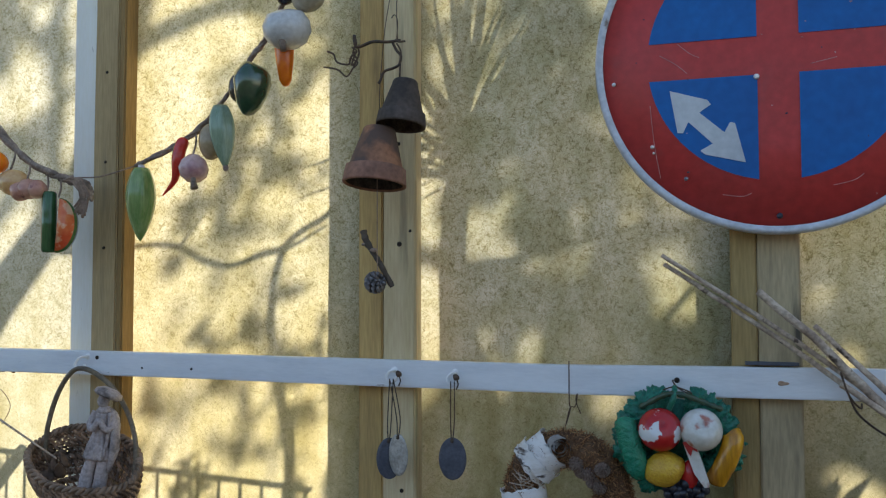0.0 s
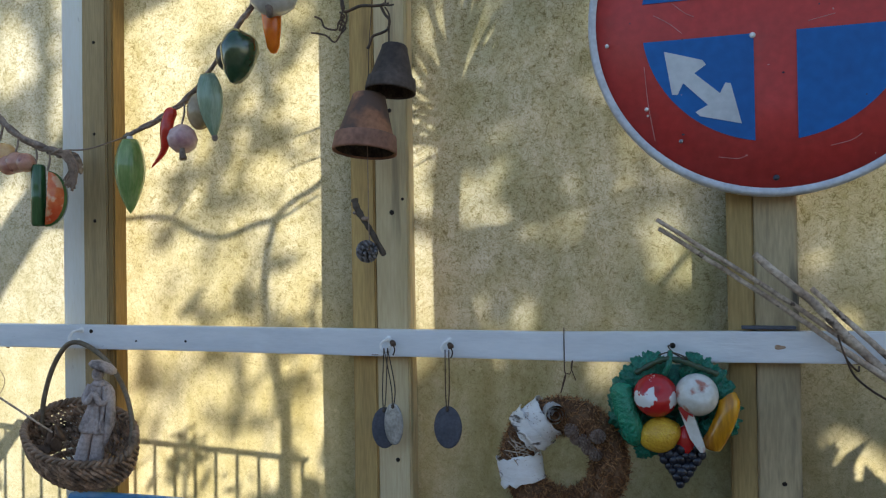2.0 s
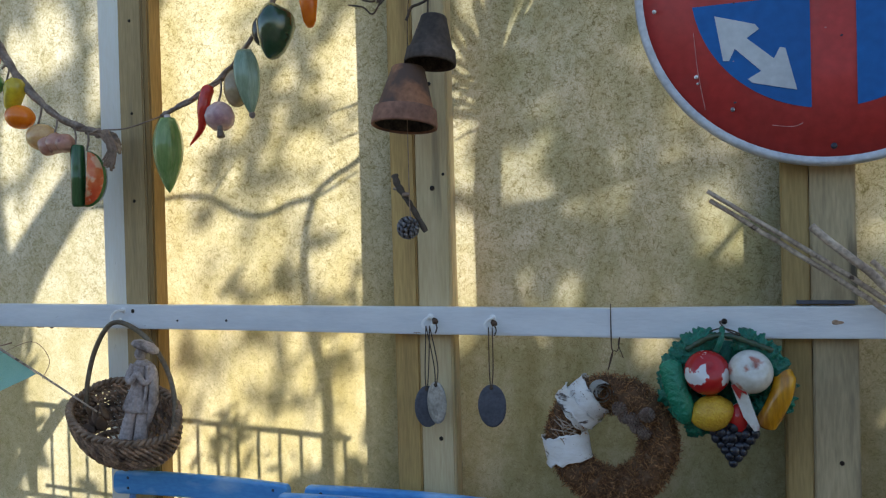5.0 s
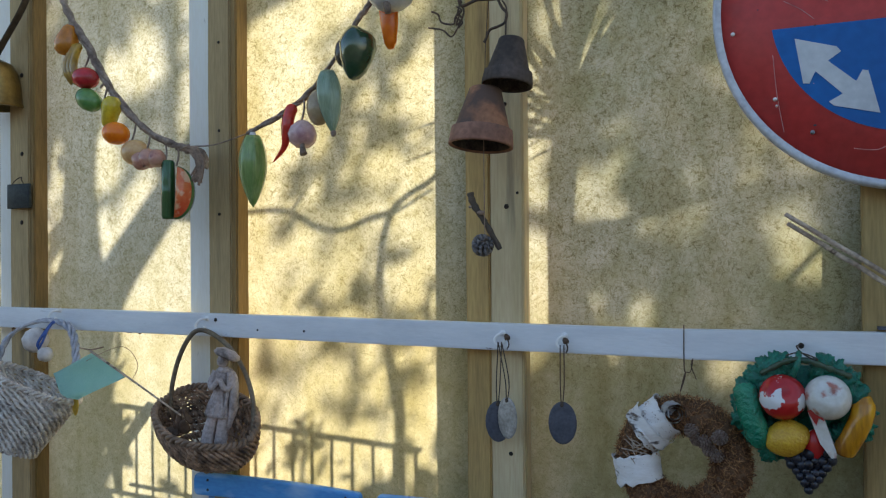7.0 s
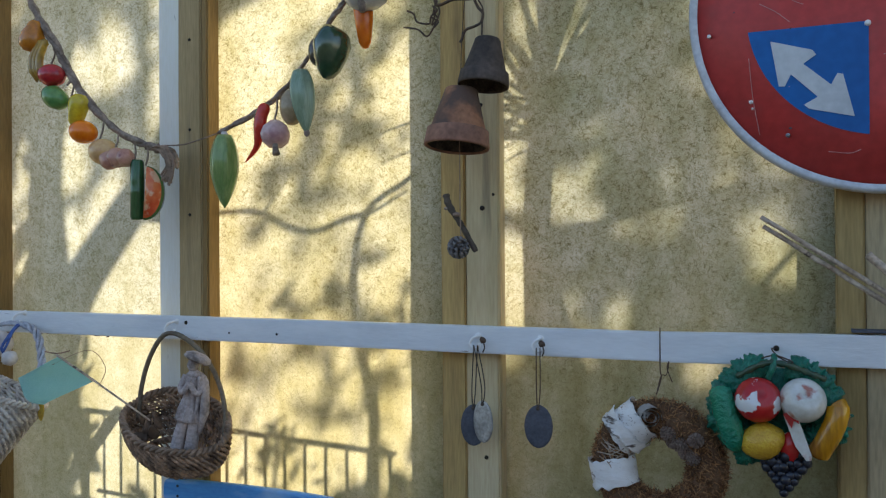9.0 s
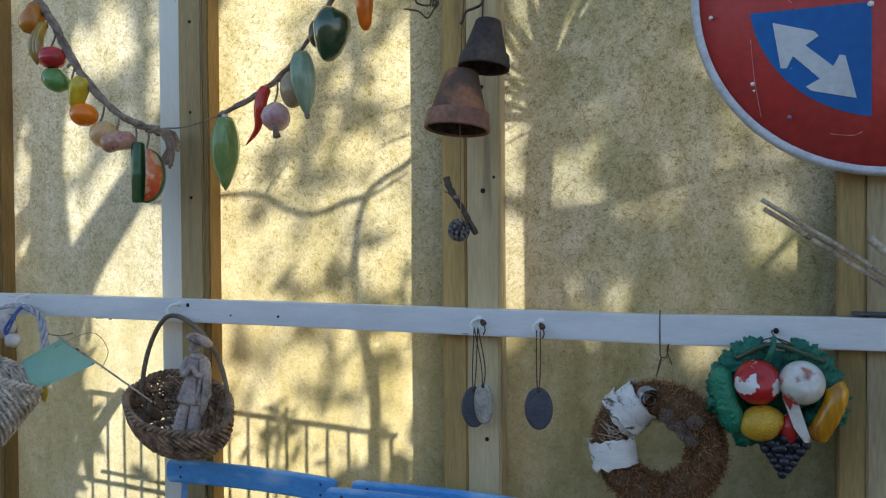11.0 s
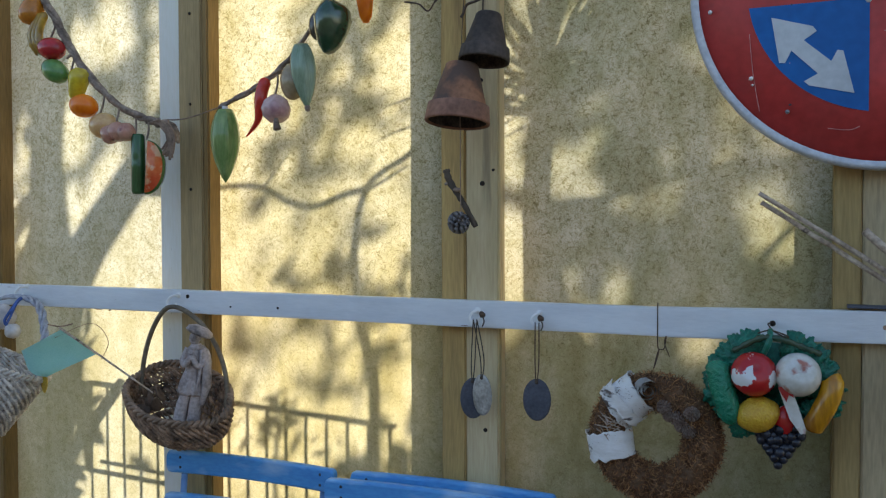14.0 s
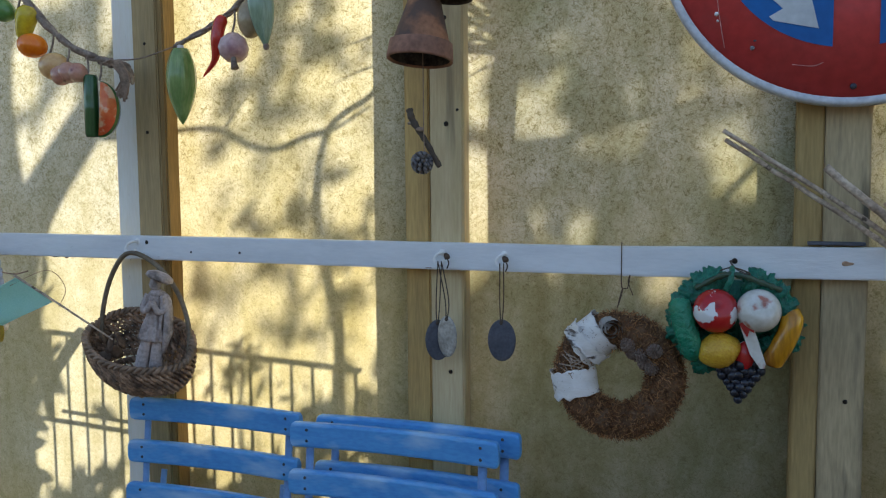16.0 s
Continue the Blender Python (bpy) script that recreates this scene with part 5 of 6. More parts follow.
# ---- flag on a stick ----
def flag():
    s0, s1 = Vector((-1.583, -0.20, 1.160)), Vector((-1.365, -0.195, 1.050))
    f = thing("stick_flag", "faded teal cloth flag on a thin stick", "flag", s1)
    part("stick", tube([s0 + (s0 - s1) * 0.02 - s1, (s0 + s1) / 2 - s1 + Vector((0, 0, 0.001)), (s1 - s0) * 0.1], [0.0026, 0.0022, 0.0019], 7), M["cane"], f)
    a, b = s0 + Vector((0.002, 0, -0.001)), Vector((-1.488, -0.199, 1.110))
    d = Vector((-0.118, -0.012, -0.052))
    bm = bmesh.new()
    nu, nv = 14, 14
    g = []
    for i in range(nu + 1):
        row = []
        for j in range(nv + 1):
            u, v = i / nu, j / nv
            p = a.lerp(b, u) + d * v + Vector((0, 0.014 * math.sin(3.6 * u + 2.2 * v) * v, -0.012 * math.sin(math.pi * u) * v))
            row.append(bm.verts.new(p - s1))
        g.append(row)
    for i in range(nu):
        for j in range(nv):
            bm.faces.new((g[i][j], g[i + 1][j], g[i + 1][j + 1], g[i][j + 1]))
    bmesh.ops.solidify(bm, geom=bm.faces[:], thickness=0.0006)
    part("cloth", bm, M["teal"], f, "faded teal cloth")
    part("straw", tube(curve([Vector((-1.62, -0.2, 1.168)) - s1, Vector((-1.585, -0.2, 1.165)) - s1, Vector((-1.55, -0.2, 1.172)) - s1], 4), 0.0016, 5), M["raffia"], f)
    part("thread", tube(curve([Vector((-1.60, -0.2, 1.14)) - s1, Vector((-1.50, -0.198, 1.175)) - s1, Vector((-1.455, -0.198, 1.14)) - s1, Vector((-1.475, -0.198, 1.10)) - s1], 6), 0.0007, 5), M["raffia"], f)


flag()


# ---- the garland ----
def garland(name, label, pts, r0, seed):
    g = thing(name, label, "garland", pts[0])
    o0 = Vector(pts[0])
    rng = random.Random(seed)
    c = curve([Vector(p) - o0 for p in pts], 8)
    for ph in (0, 2.1, 4.2):
        part("strand", tube([p + Vector((math.cos(i * .7 + ph), math.sin(i * .7 + ph), math.sin(i * .5 + ph))) * r0 * 0.55 for i, p in enumerate(c)], [r0 * rng.uniform(0.55, 1.2) for _ in c], 6), M["vine"], g, "twisted dried vine")
    for k in range(3, len(c) - 3, 4):
        d = Vector((rng.uniform(-1, 1), rng.uniform(-0.6, 0.2), rng.uniform(-1, 1))).normalized() * rng.uniform(0.008, 0.018)
        part("twiglet", tube([c[k], c[k] + d * 0.6, c[k] + d + Vector((0, 0, -0.004))], [r0 * 0.7, r0 * 0.5, r0 * 0.35], 6), M["vine"], g)
    return g, o0


def hang(g, o0, top, bottom, mat="vine"):
    part("stalk", tube(curve([Vector(top) - o0, (Vector(top) + Vector(bottom)) / 2 - o0 + Vector((0.004, 0, 0)), Vector(bottom) - o0], 4), 0.0022, 6), M[mat], g)


GY = -0.10
left, lo = garland("vine_garland", "dried vine garland with glazed ceramic fruit", [(-1.80, -0.07, 2.12), (-1.790, -0.085, 2.03), (-1.770, GY, 1.962), (-1.696, GY, 1.859), (-1.629, GY, 1.757), (-1.533, GY, 1.661), (-1.454, GY, 1.619), (-1.400, GY, 1.600), (-1.364, GY, 1.592), (-1.352, GY, 1.560)], 0.0066, 1)
right, ro = garland("vine_garland", "dried vine garland with glazed ceramic vegetables", [(-1.240, GY, 1.627), (-1.149, GY, 1.662), (-1.082, GY, 1.702), (-1.023, GY, 1.765), (-0.978, GY, 1.827), (-0.942, GY, 1.867), (-0.909, GY, 1.925), (-0.880, GY, 1.99), (-0.86, -0.07, 2.10)], 0.0040, 2)
part("tie_wire", tube(curve([Vector((-1.40, GY, 1.600)) - lo, Vector((-1.385, GY - .006, 1.606)) - lo, Vector((-1.33, GY, 1.607)) - lo, Vector((-1.24, GY, 1.626)) - lo], 5), 0.0016, 6), M["raffia"], left)
rng = random.Random(12)
for k in range(22):
    x = rng.uniform(-1.40, -1.355)
    part("raffia_end", tube(curve([Vector((-1.43 + rng.uniform(0, .05), GY - rng.uniform(-.01, .012), 1.603)) - lo, Vector((-1.385 + rng.uniform(0, .02), GY - .012, 1.598 + rng.uniform(-.01, .006))) - lo, Vector((-1.362 + rng.uniform(-.008, .014), GY - .008, 1.565 + rng.uniform(-.01, .01))) - lo, Vector((-1.376 + rng.uniform(-.014, .02), GY - .006, 1.515 + rng.uniform(0, .035))) - lo], 4), 0.0022, 5), M["raffia"], left, "frayed raffia")


def veg(g, o0, name, c, bm, mat, label, turn=(0, 0, 0)):
    """A ceramic piece built round the origin, set on the garland."""
    k = 1.1 if g is left and name not in ("cucumber_half", "melon_rind", "melon_flesh") else 1.0
    bmesh.ops.scale(bm, vec=(k, k, k), verts=bm.verts)
    bmesh.ops.transform(bm, matrix=Matrix.Translation(Vector(c) + Vector((0.019 if g is left else 0.009, 0, -0.002)) - o0) @ pose(0, 0, 0, *turn), verts=bm.verts)
    return part(name, bm, mat, g, label)


def pear(r, h, neck=0.45):
    return lathe([(0, -h * .5), (r * .5, -h * .48), (r * .9, -h * .34), (r, -h * .15), (r * .86, h * .08), (r * neck * 1.25, h * .28), (r * neck, h * .42), (r * neck * .6, h * .5), (0, h * .5)], 22)


def pod(r, h, ridges=0, depth=0.0, belly=0.5):
    prof = [(0, h * .5)] + [(r * math.sin(math.pi * (0.10 + 0.90 * k / 16) ** belly) ** 0.8 + 0.0006, h * (.5 - k / 16)) for k in range(0, 17)] + [(0, -h * .5)]
    return lathe(prof, 36 if ridges else 22, None, ridges, depth)


Y = GY - 0.012
veg(left, lo, "pear", (-1.768, Y, 1.879), pear(0.026, 0.066, 0.5), glaze("orange_brown_glaze", (0.55, 0.19, 0.015), (0.38, 0.14, 0.015)), "orange-brown glazed pear", (0, 14, 0))
for k in (-1, 0, 1):
    bm = tube(curve([(0.010 + k * .004, 0, 0.045), (-0.002 + k * .008, -0.004, 0.025), (-0.010 + k * .010, -0.006, -0.005), (0.002 + k * .010, -0.004, -0.042)], 5), [0.003, 0.005] + [0.0085] * 11 + [0.006, 0.004, 0.002], 8)
    veg(left, lo, "banana", (-1.742, Y, 1.818), bm, glaze("dull_yellow_glaze", (0.48, 0.28, 0.03), (0.22, 0.12, 0.02)), "browned yellow banana")
veg(left, lo, "apple", (-1.704, Y - .006, 1.783), blob((0, 0, 0), (0.030, 0.026, 0.023), 0.08, 40), glaze("apple_red_glaze", (0.55, 0.025, 0.025), (0.36, 0.02, 0.025)), "red glazed apple")
veg(left, lo, "mango", (-1.692, Y - .008, 1.731), blob((0, 0, 0), (0.033, 0.024, 0.023), 0.05, 40), glaze("mango_green_glaze", (0.08, 0.22, 0.06), (0.16, 0.28, 0.07), spots=(0.02, 0.03, 0.02), spot_scale=20, spot_at=0.66), "green glazed mango", (0, 28, 0))
veg(left, lo, "yellow_pepper", (-1.634, Y, 1.700), pear(0.021, 0.066, 0.6), glaze("pepper_yellow_glaze", (0.62, 0.46, 0.02), (0.45, 0.34, 0.03)), "yellow glazed pepper", (0, 195, 0))
veg(left, lo, "orange", (-1.608, Y - .010, 1.648), blob((0, 0, 0), (0.030, 0.026, 0.0235), 0.03, 40), glaze("bright_orange_glaze", (0.90, 0.22, 0.004), (0.80, 0.17, 0.004)), "bright orange glazed fruit", (0, 8, 0))
veg(left, lo, "peach", (-1.560, Y, 1.603), blob((0, 0, 0), (0.032, 0.026, 0.026), 0.05, 40), glaze("peach_glaze", (0.66, 0.34, 0.11), (0.66, 0.40, 0.17)), "pale peach glazed fruit")
bm = bmesh.new()
for dx, dz, q in ((-0.020, -0.003, .019), (0.0, 0.002, .020), (0.021, 0.002, .0185)):
    add_blob(bm, (dx, 0, dz), (q * 1.05, q * .95, q), 0.12, 60)
veg(left, lo, "shallot", (-1.512, Y - .010, 1.584), bm, glaze("pink_brown_glaze", (0.40, 0.14, 0.10), (0.54, 0.29, 0.19), spots=(0.22, 0.07, 0.06), spot_scale=40), "pinkish-brown glazed shallots", (0, 3, 0))
cuc = veg(left, lo, "cucumber_half", (-1.466, Y, 1.511), lathe([(0, 0.070), (0.012, 0.069), (0.0145, 0.064), (0.0150, 0.02), (0.0150, 0.003), (0.0156, 0), (0.0150, -0.003), (0.0150, -0.054), (0.0125, -0.060), (0, -0.061)], 22), glaze("cucumber_dark_glaze", (0.025, 0.075, 0.025), (0.05, 0.13, 0.04), stretch=(3, 3, 0.4)), "dark green glazed cucumber")
half = [(0.022 * math.cos(a) * (1.7 if math.cos(a) > 0 else 0), 0.058 * math.sin(a)) for a in [(-90 + 180 * k / 22) * math.pi / 180 for k in range(23)]]
veg(left, lo, "melon_rind", (-1.440, Y - .002, 1.507), plate(half, -0.012, 0.010), glaze("rind_glaze", (0.05, 0.13, 0.035), (0.12, 0.20, 0.06)), "green melon rind", (0, 4, 30))
veg(left, lo, "melon_flesh", (-1.440, Y - .002, 1.508), plate([(x * .90, z * .95) for x, z in half], -0.0145, -0.011), glaze("melon_red_glaze", (0.72, 0.10, 0.03), (0.78, 0.24, 0.08), spots=(0.80, 0.48, 0.27), spot_scale=38, spot_at=0.53, spot_soft=0.10), "red melon flesh", (0, 4, 30))
for a, b in (((-1.76, GY, 1.92), (-1.765, Y, 1.905)), ((-1.69, GY, 1.85), (-1.70, Y, 1.80)), ((-1.64, GY, 1.775), (-1.634, Y, 1.73)), ((-1.60, GY, 1.73), (-1.608, Y, 1.67)), ((-1.55, GY, 1.68), (-1.556, Y, 1.62)), ((-1.51, GY, 1.645), (-1.512, Y, 1.60)), ((-1.465, GY, 1.62), (-1.456, Y, 1.57)), ((-1.43, GY, 1.61), (-1.424, Y, 1.565))):
    hang(left, lo, a, b)

veg(right, ro, "marrow", (-1.228, Y, 1.545), pod(0.0285, 0.150, 7, 0.045, 0.85), glaze("marrow_glaze", (0.13, 0.23, 0.06), (0.26, 0.34, 0.12), stretch=(3, 3, 0.4)), "long green striped marrow")
veg(right, ro, "marrow_cap", (-1.228, Y, 1.618), lathe([(0, 0.010), (0.006, 0.009), (0.008, 0), (0.014, -0.005), (0.012, -0.009), (0, -0.008)], 14), M["shell"], "pale stalk cap")
veg(right, ro, "chili", (-1.145, Y - .004, 1.618), tube(curve([(0.022, 0, 0.058), (0.013, -0.004, 0.034), (0.009, -0.006, 0.004), (0.001, -0.004, -0.028), (-0.028, 0, -0.056)], 6), [0.006, 0.009, 0.0115] + [0.0125] * 8 + taper(0.012, 0.0012, 14), 10), glaze("chili_glaze", (0.62, 0.035, 0.018), (0.50, 0.03, 0.018)), "red glazed chili pepper")
veg(right, ro, "garlic", (-1.098, Y - .010, 1.613), lathe([(0, 0.030), (0.010, 0.027), (0.024, 0.016), (0.030, 0.0), (0.026, -0.016), (0.013, -0.027), (0, -0.029)], 30, None, 6, 0.05), glaze("garlic_glaze", (0.62, 0.42, 0.37), (0.50, 0.27, 0.25), spots=(0.36, 0.17, 0.18), spot_scale=26, spot_at=0.6, spot_soft=0.15), "pinkish garlic bulb")
veg(right, ro, "garlic_root", (-1.090, Y - .022, 1.588), tube([(0, 0, 0.010), (0.002, -0.004, -0.004), (0.006, -0.006, -0.018)], [0.005, 0.0055, 0.008], 8), M["vine"], "frayed root stub")
veg(right, ro, "onion", (-1.070, Y + .008, 1.668), blob((0, 0, 0), (0.026, 0.024, 0.037), 0.04, 40), glaze("onion_glaze", (0.36, 0.26, 0.14), (0.42, 0.33, 0.20)), "beige glazed onion")
veg(right, ro, "courgette", (-1.034, Y - .008, 1.672), pod(0.0245, 0.126, 6, 0.07, 0.8), glaze("courgette_glaze", (0.32, 0.40, 0.28), (0.18, 0.26, 0.15), stretch=(4, 4, 0.3), scale=12), "pale green ribbed courgette", (0, -6, 0))
veg(right, ro, "courgette_tip", (-1.027, Y - .008, 1.611), blob((0, 0, 0), (0.006, 0.006, 0.007)), M["vine"], "dark tip")
veg(right, ro, "dark_plum", (-1.006, Y + .004, 1.772), blob((0, 0, 0), (0.022, 0.02, 0.03), 0.05), glaze("plum_glaze", (0.02, 0.025, 0.02), (0.05, 0.04, 0.03)), "very dark glazed plum")
bm = lathe([(0, 0.046), (0.010, 0.050), (0.024, 0.047), (0.034, 0.034), (0.0365, 0.014), (0.032, -0.012), (0.022, -0.034), (0.012, -0.050), (0, -0.055)], 36, None, 3, 0.09)
for v in bm.verts:
    v.co *= 1 + 0.10 * noise.noise(v.co * 45)
veg(right, ro, "green_pepper", (-0.972, Y - .012, 1.762), bm, glaze("dark_green_glaze", (0.018, 0.05, 0.022), (0.03, 0.075, 0.03), coat=0.9, rough=0.2), "glossy dark green pepper", (0, 6, 30))
veg(right, ro, "turnip", (-0.891, Y - .016, 1.872), lathe([(0, 0.036), (0.012, 0.038), (0.034, 0.032), (0.046, 0.012), (0.046, -0.008), (0.034, -0.028), (0.014, -0.038), (0, -0.038)], 30), glaze("turnip_glaze", (0.62, 0.60, 0.56), (0.52, 0.50, 0.46)), "white glazed turnip", (20, 0, 0))
veg(right, ro, "turnip_root", (-0.888, Y - .040, 1.845), tube([(0, 0, 0.014), (0.001, -0.002, 0), (0.004, -0.003, -0.022)], [0.008, 0.0085, 0.006], 9), M["vine"], "dark root stub")
veg(right, ro, "carrot", (-0.908, Y + .006, 1.835), lathe([(0, 0.075), (0.014, 0.074), (0.021, 0.064), (0.021, 0.03), (0.017, -0.02), (0.012, -0.055), (0.006, -0.066), (0, -0.068)], 20), glaze("carrot_glaze", (0.85, 0.19, 0.005), (0.74, 0.15, 0.005)), "orange glazed carrot", (0, -3, 0))
veg(right, ro, "aubergine", (-0.893, Y - .004, 1.958), blob((0, 0, 0), (0.022, 0.02, 0.036), 0.05), glaze("aubergine_glaze", (0.018, 0.014, 0.016), (0.04, 0.03, 0.03)), "dark glazed aubergine", (0, 30, 0))
veg(right, ro, "potato", (-0.852, Y - .006, 1.935), blob((0, 0, 0), (0.034, 0.028, 0.028), 0.08), glaze("potato_glaze", (0.36, 0.31, 0.21), (0.44, 0.38, 0.28)), "beige glazed potato", (0, -20, 0))
for a, b in (((-1.13, GY, 1.672), (-1.126, Y, 1.676)), ((-1.10, GY, 1.692), (-1.098, Y, 1.640)), ((-1.05, GY, 1.735), (-1.040, Y, 1.732)), ((-1.01, GY, 1.785), (-0.975, Y, 1.810)), ((-0.92, GY, 1.91), (-0.895, Y, 1.905))):
    hang(right, ro, a, b)


# ---- flowerpots on a wire ----
def flowerpot(name, label, c, r, h, mat, tilt, spin=0):
    p = thing(name, label, "flowerpot", c, group="hanging flowerpots")
    p.rotation_euler = [radians(a) for a in tilt]
    k = r / 0.06
    rim_mat = "terracotta_rim" if mat == "terracotta" else mat
    part("body", lathe([(0.006, h), (0.0275 * k, h), (0.0305 * k, h - 0.003), (0.0315 * k, h - 0.008), (0.051 * k, 0.034 * k), (0.0525 * k, 0.030 * k), (0.049 * k, 0.028 * k), (0.030 * k, h - 0.011), (0.006, h - 0.009), (0.006, h)], 40), M[mat], p).rotation_euler.z = radians(spin)
    part("rim_band", lathe([(0.0525 * k, 0.034 * k), (0.0565 * k, 0.0325 * k), (0.0600 * k, 0.004), (0.0598 * k, 0.001), (0.0565 * k, 0.0), (0.054 * k, 0.003), (0.0505 * k, 0.030 * k)], 40), M[rim_mat], p)
    # Near-black liner: the shade inside the pot is put into its colour, with dirt.
    part("soil_crust", lathe([(0.0535 * k, 0.004), (0.0495 * k, 0.029 * k), (0.0475 * k, 0.029 * k), (0.029 * k, h - 0.014), (0.004, h - 0.014)], 32), M["pot_inside"], p, "dark liner inside, dirt and shade put into its colour")
    return p


flowerpot("flowerpot", "upside-down terracotta pot with sooty stains, hung on wire", (-0.687, -0.165, 1.557), 0.058, 0.106, "terracotta", (-7, 3, 0), 165)
flowerpot("flowerpot", "small blackened terracotta pot hung upside down on wire", (-0.642, -0.150, 1.664), 0.0455, 0.086, "dark_pot", (-7, 4, 0))
w = thing("hanging_wire", "tangled rusty wire that holds the flowerpots", "wire", (-0.645, -0.15, 1.75))
wo = Vector((-0.645, -0.15, 1.75))


def wire(pts, r=0.0014, mat="steel"):
    part("wire", tube(curve([Vector(p) - wo for p in pts], 7), r, 6), M[mat], w)


wy = -0.155
wire([(-0.650, -0.05, 2.10), (-0.649, -0.10, 1.98), (-0.647, wy, 1.90), (-0.646, wy, 1.822)], 0.0009)
wire([(-0.668, -0.05, 2.08), (-0.664, -0.12, 1.96), (-0.668, wy, 1.86), (-0.675, wy, 1.80), (-0.680, wy, 1.74), (-0.682, wy, 1.665)], 0.0008)
wire([(-0.640, wy, 1.820), (-0.665, wy - .004, 1.818), (-0.695, wy, 1.822), (-0.726, wy, 1.815), (-0.731, wy, 1.838), (-0.727, wy, 1.820)], 0.0028)
wire([(-0.727, wy, 1.822), (-0.733, wy, 1.804), (-0.725, wy, 1.792), (-0.736, wy, 1.782), (-0.728, wy, 1.806), (-0.738, wy, 1.796), (-0.742, wy, 1.784), (-0.765, wy, 1.790), (-0.772, wy, 1.805), (-0.785, wy, 1.812)], 0.0018)
wire([(-0.724, wy, 1.815), (-0.722, wy, 1.800), (-0.736, wy, 1.772), (-0.747, wy, 1.762), (-0.764, wy, 1.776), (-0.792, wy, 1.783)], 0.0016)
wire([(-0.735, wy, 1.815), (-0.724, wy - .004, 1.805), (-0.737, wy, 1.796), (-0.724, wy, 1.786), (-0.733, wy, 1.776)], 0.0016)
wire([(-0.655, wy, 1.816), (-0.648, wy, 1.802), (-0.640, wy, 1.792), (-0.643, wy, 1.776), (-0.655, wy, 1.770), (-0.672, wy, 1.765), (-0.679, wy, 1.750), (-0.683, wy, 1.744)], 0.0026)
wire([(-0.648, wy, 1.815), (-0.640, wy, 1.800), (-0.641, wy, 1.775), (-0.644, -0.15, 1.745)], 0.0016)
wire([(-0.658, wy, 1.862), (-0.652, wy, 1.868), (-0.646, wy, 1.855), (-0.648, wy, 1.82)], 0.0010)
wire([(-0.650, wy, 1.822), (-0.640, wy - .008, 1.815), (-0.632, wy, 1.818)], 0.0020)

po = Vector((-0.682, -0.165, 1.45))
p = thing("hanging_twig", "short dry twig and a grey cone on a thread", "hanging twig", po)
part("thread", tube(curve([(0.0, 0, 0.20), (0.001, 0, 0.09), (0.003, -0.005, -0.015), (0.005, -0.006, -0.055)], 4), 0.0009, 5), M["raffia"], p)
twig = curve([(-0.027, 0.004, 0.026), (-0.021, 0.002, 0.008), (-0.006, -0.001, -0.014), (0.008, 0.0, -0.036), (0.029, 0.003, -0.075)], 5)
part("twig", tube(twig, [(0.0062 if i < 9 else 0.0050) * (1 + 0.14 * math.sin(i * 2.1)) for i in range(len(twig))], 9), M["bark"], p)
part("twig_knot", blob((-0.004, -0.007, -0.010), (0.0075, 0.004, 0.004), 0.3, 90), M["raffia"], p, "thread wound round the twig")
part("bud", blob((-0.025, -0.002, 0.001), (0.004, 0.004, 0.003), 0.3, 120), M["vine"], p)
part("cone", cone(Vector((0.000, -0.008, -0.068)), 0.0200, 0.033, Euler((0.5, 1.2, 0)).to_matrix().to_4x4()), M["grey_cone"], p, "open grey pine cone")


# ---- dry sticks tied to the rail ----
def sticks():
    s = thing("stick_bundle", "bundle of dry sticks tied to the rail with wire", "sticks", (0.11, -0.105, 1.20))
    o0 = Vector((0.11, -0.105, 1.20))
    rows = [([(-0.190, -0.118, 1.426), (-0.02, -0.112, 1.312), (0.093, -0.107, 1.229), (0.146, -0.104, 1.182), (0.30, -0.100, 1.05)], 0.0036, 0.0052),
            ([(-0.187, -0.112, 1.412), (-0.02, -0.106, 1.297), (0.10, -0.098, 1.207), (0.29, -0.098, 1.06)], 0.0036, 0.0050),
            ([(-0.040, -0.122, 1.366), (-0.02, -0.121, 1.347), (0.042, -0.118, 1.293), (0.092, -0.116, 1.238), (0.144, -0.114, 1.184), (0.30, -0.110, 1.02)], 0.0062, 0.0072),
            ([(0.044, -0.112, 1.312), (0.095, -0.112, 1.260), (0.145, -0.110, 1.211), (0.29, -0.106, 1.06)], 0.0040, 0.0056),
            ([(0.078, -0.126, 1.222), (0.11, -0.124, 1.200), (0.15, -0.122, 1.170), (0.27, -0.12, 1.08)], 0.0050, 0.0056)]
    for pts, a, b in rows:
        c = curve([Vector(q) - o0 for q in pts], 8)
        c = [q + Vector((0, 0, 1)) * 0.0016 * noise.noise(q * 30 + Vector((a * 900, 0, 0))) for q in c]
        part("stick", tube(c, taper(a, b, len(c)), 9), M["cane"], s)
    part("tie", tube(curve([Vector(q) - o0 for q in ((0.085, -0.075, 1.24), (0.080, -0.12, 1.235), (0.088, -0.134, 1.205), (0.105, -0.125, 1.185), (0.115, -0.078, 1.186))], 6), 0.0016, 6), M["steel"], s)
    part("wire_end", tube(curve([Vector(q) - o0 for q in ((0.088, -0.134, 1.205), (0.100, -0.13, 1.178), (0.125, -0.125, 1.155), (0.152, -0.12, 1.138))], 6), 0.0018, 6), M["steel"], s)


sticks()


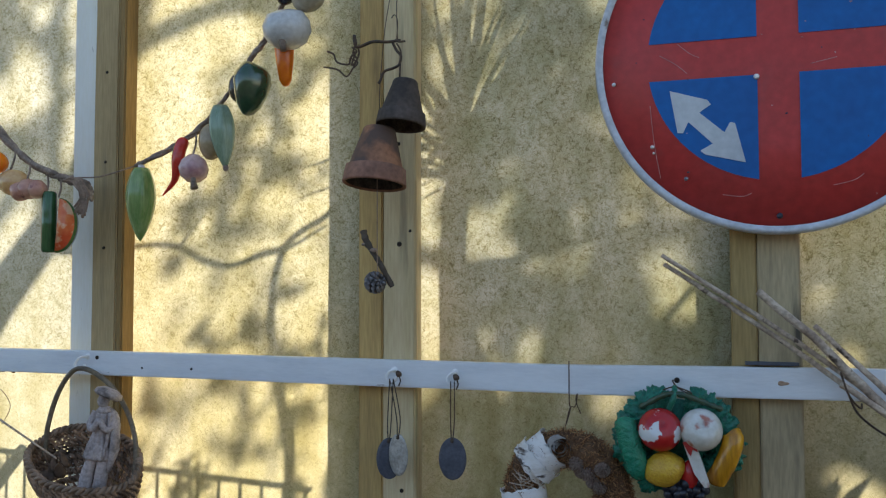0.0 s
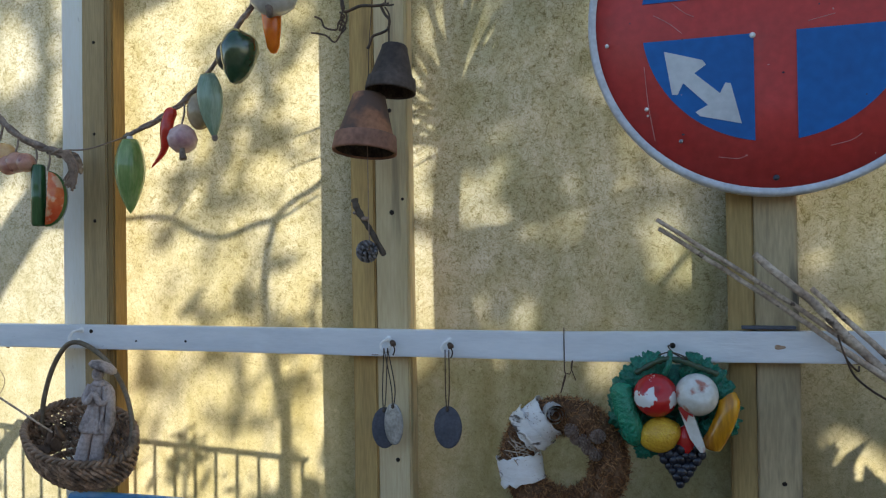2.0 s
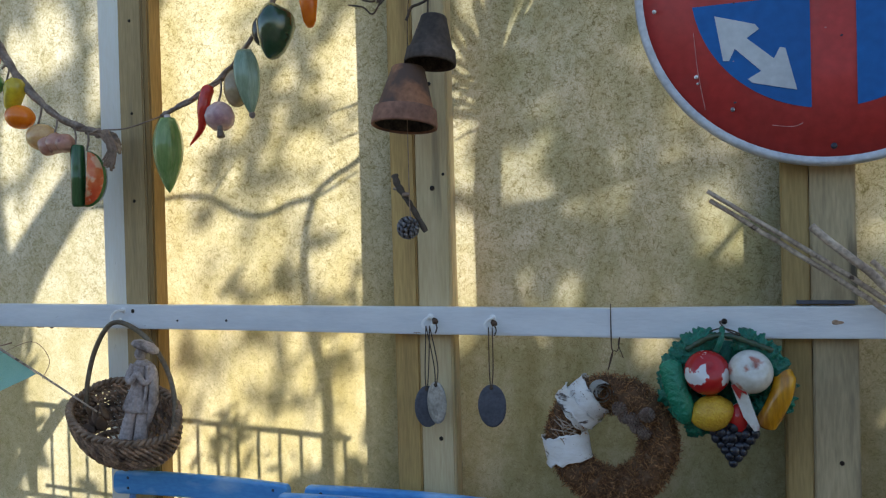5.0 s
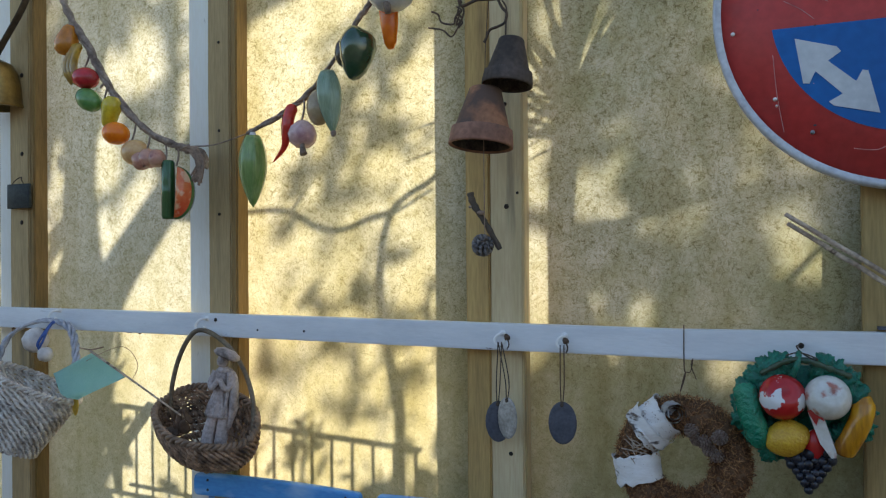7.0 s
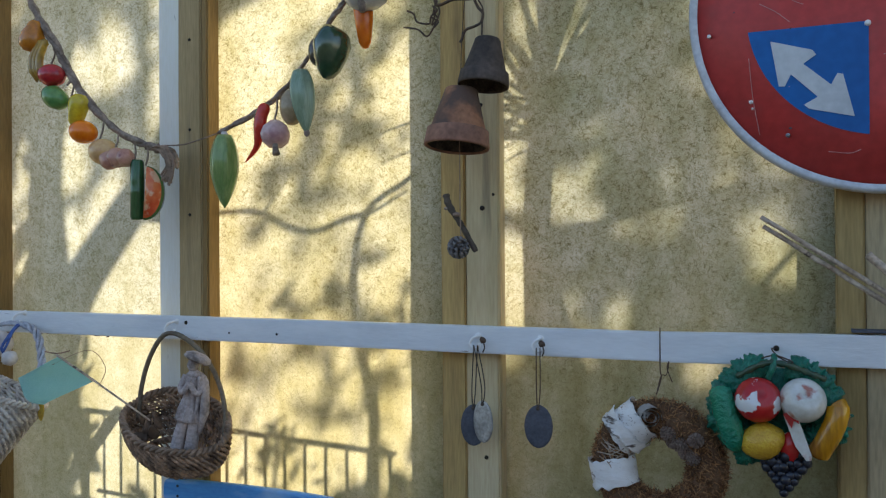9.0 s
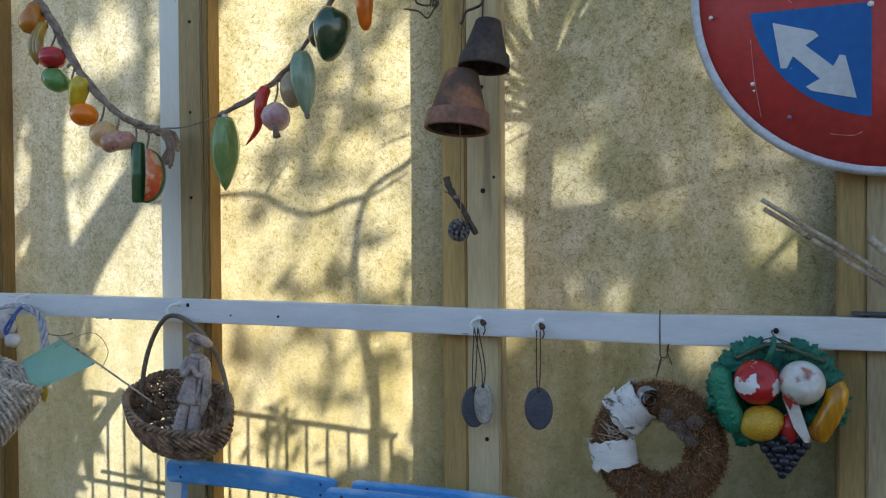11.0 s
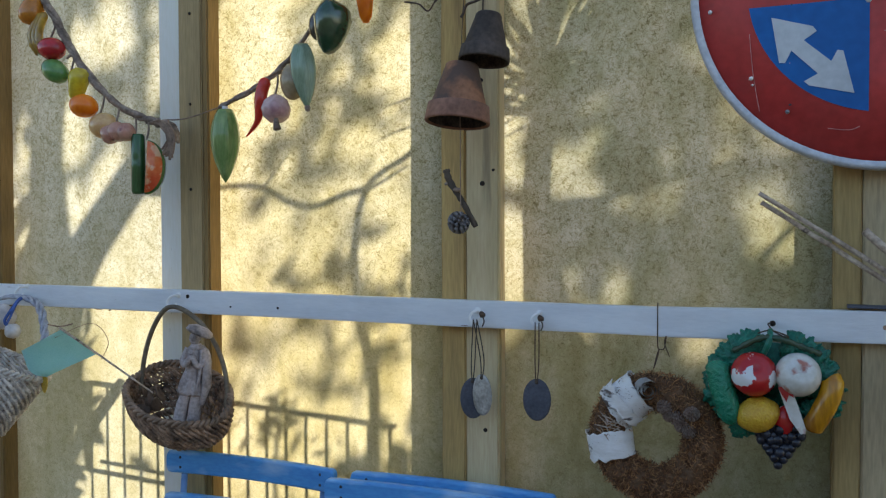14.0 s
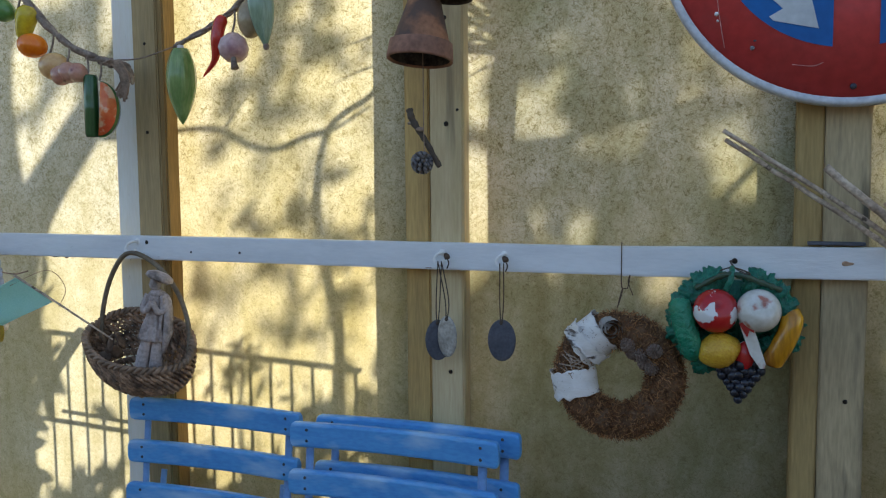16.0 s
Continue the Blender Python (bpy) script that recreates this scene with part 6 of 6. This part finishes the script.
# ---- at the post by the far end ----
t = thing("slate_tag", "small dark slate square hung on a wire loop", "slate", (-1.980, -0.058, 1.522))
part("plate", box((-0.040, -0.004, -0.032), (0.040, 0.004, 0.030), 0.002), M["iron"], t)
part("loop", tube(curve([(-0.022, -0.004, 0.028), (-0.010, -0.002, 0.040), (0.0, 0.006, 0.048), (0.010, -0.002, 0.040), (0.022, -0.004, 0.028)], 5), 0.0012, 6), M["steel"], t)
t = thing("brass_bell", "old brass bell on a dark strap by the post", "bell", (-2.038, -0.085, 1.745))
part("bell_body", lathe([(0.070, 0.0), (0.074, 0.004), (0.070, 0.010), (0.066, 0.05), (0.060, 0.085), (0.045, 0.110), (0.02, 0.122), (0.0, 0.124), (0, 0.118), (0.04, 0.104), (0.056, 0.08), (0.062, 0.05), (0.066, 0.0), (0.070, 0.0)], 36), M["brass"], t)
part("strap", tube(curve([(0.0, 0.0, 0.12), (0.03, 0.01, 0.17), (0.09, 0.02, 0.26), (0.12, 0.03, 0.36)], 6), 0.014, 8, 0.25), M["leather"], t)


# ---- folding chairs ----
def folding_chair(x, y, group="folding chairs by the wall", label="blue folding chair with worn slats, folded against the wall"):
    """Slatted steel folding chair, folded flat; its back stands at y, its feet further out."""
    W, H = 0.409, 0.897
    ch = thing("folding_chair", label, "chair", (x, y, 0), group=group)
    lean = 0.10

    def back(z):
        return -lean * (1 - z / H)

    def slat(z, name="slat", w=W, dy=0.0, bowd=0.014):
        bm = bmesh.new()
        ring = []
        steps = [-1, -0.995, -0.985, -0.965] + [-0.93 + 1.86 * i / 14 for i in range(15)] + [0.965, 0.985, 0.995, 1]
        for u in steps:
            xx, yy = u * w / 2, bowd * (1 - u * u) + back(z) + dy
            hh = 0.0238 - {1: 0.0085, 0.995: 0.0042, 0.985: 0.0016}.get(abs(u), 0.0)
            ring.append([bm.verts.new((xx, yy + a, z + b)) for a, b in ((-0.0085, -hh + .0055), (-0.0072, -hh + .002), (-0.0040, -hh), (0.0050, -hh), (0.0070, -hh + .003), (0.0070, hh - .003), (0.0050, hh), (-0.0040, hh), (-0.0072, hh - .002), (-0.0085, hh - .0055))])
        for p, q in zip(ring, ring[1:]):
            for k in range(10):
                bm.faces.new((p[k], p[(k + 1) % 10], q[(k + 1) % 10], q[k]))
        bm.faces.new(ring[0][::-1])
        bm.faces.new(ring[-1])
        bmesh.ops.recalc_face_normals(bm, faces=bm.faces)
        s = part(name, bm, M["chair"], ch, "worn blue painted slat", smooth=False)
        for sx in (-1, 1):
            for dz in (-0.010, 0.011):
                xx = sx * (w / 2 - 0.033)
                part("bolt", lathe([(0, 0.002), (0.0022, 0.0016), (0.0031, 0), (0.0031, -0.001), (0, -0.001)], 10, pose(xx, bowd * (1 - (xx / (w / 2)) ** 2) + back(z) + dy - 0.0085, z + dz, 90)), M["bolt"], s)

    for z in (H - 0.0235, H - 0.1125, H - 0.2015):
        slat(z)
    for sx in (-1, 1):
        xx = sx * (W / 2 - 0.033)
        bm = tube([(xx, back(0) + 0.012, 0), (xx, back(0.4) + 0.012, 0.4), (xx, 0.012, H - 0.006)], 0.0085, 8, 0.5)
        part("upright", bm, M["chair_metal"], ch, "pale blue painted steel upright")
        xi = sx * (W / 2 - 0.058)
        part("leg", tube([(xi, back(0) - 0.02, 0), (xi, back(0.35) + 0.022, 0.4), (xi, 0.022, H - 0.16)], 0.008, 8, 0.5), M["chair_metal"], ch, "pale blue painted steel leg")
    for z in (0.30, 0.36, 0.42, 0.48, 0.54):
        slat(z, "seat_slat", W - 0.05, -0.012, 0.0)
    part("stretcher", tube([(-W / 2 + .033, back(0.12) + 0.012, 0.12), (W / 2 - .033, back(0.12) + 0.012, 0.12)], 0.006, 8), M["chair_metal"], ch)
    return ch


folding_chair(-1.1725, -0.105)
folding_chair(-0.729, -0.100)
folding_chair(-0.753, -0.158)
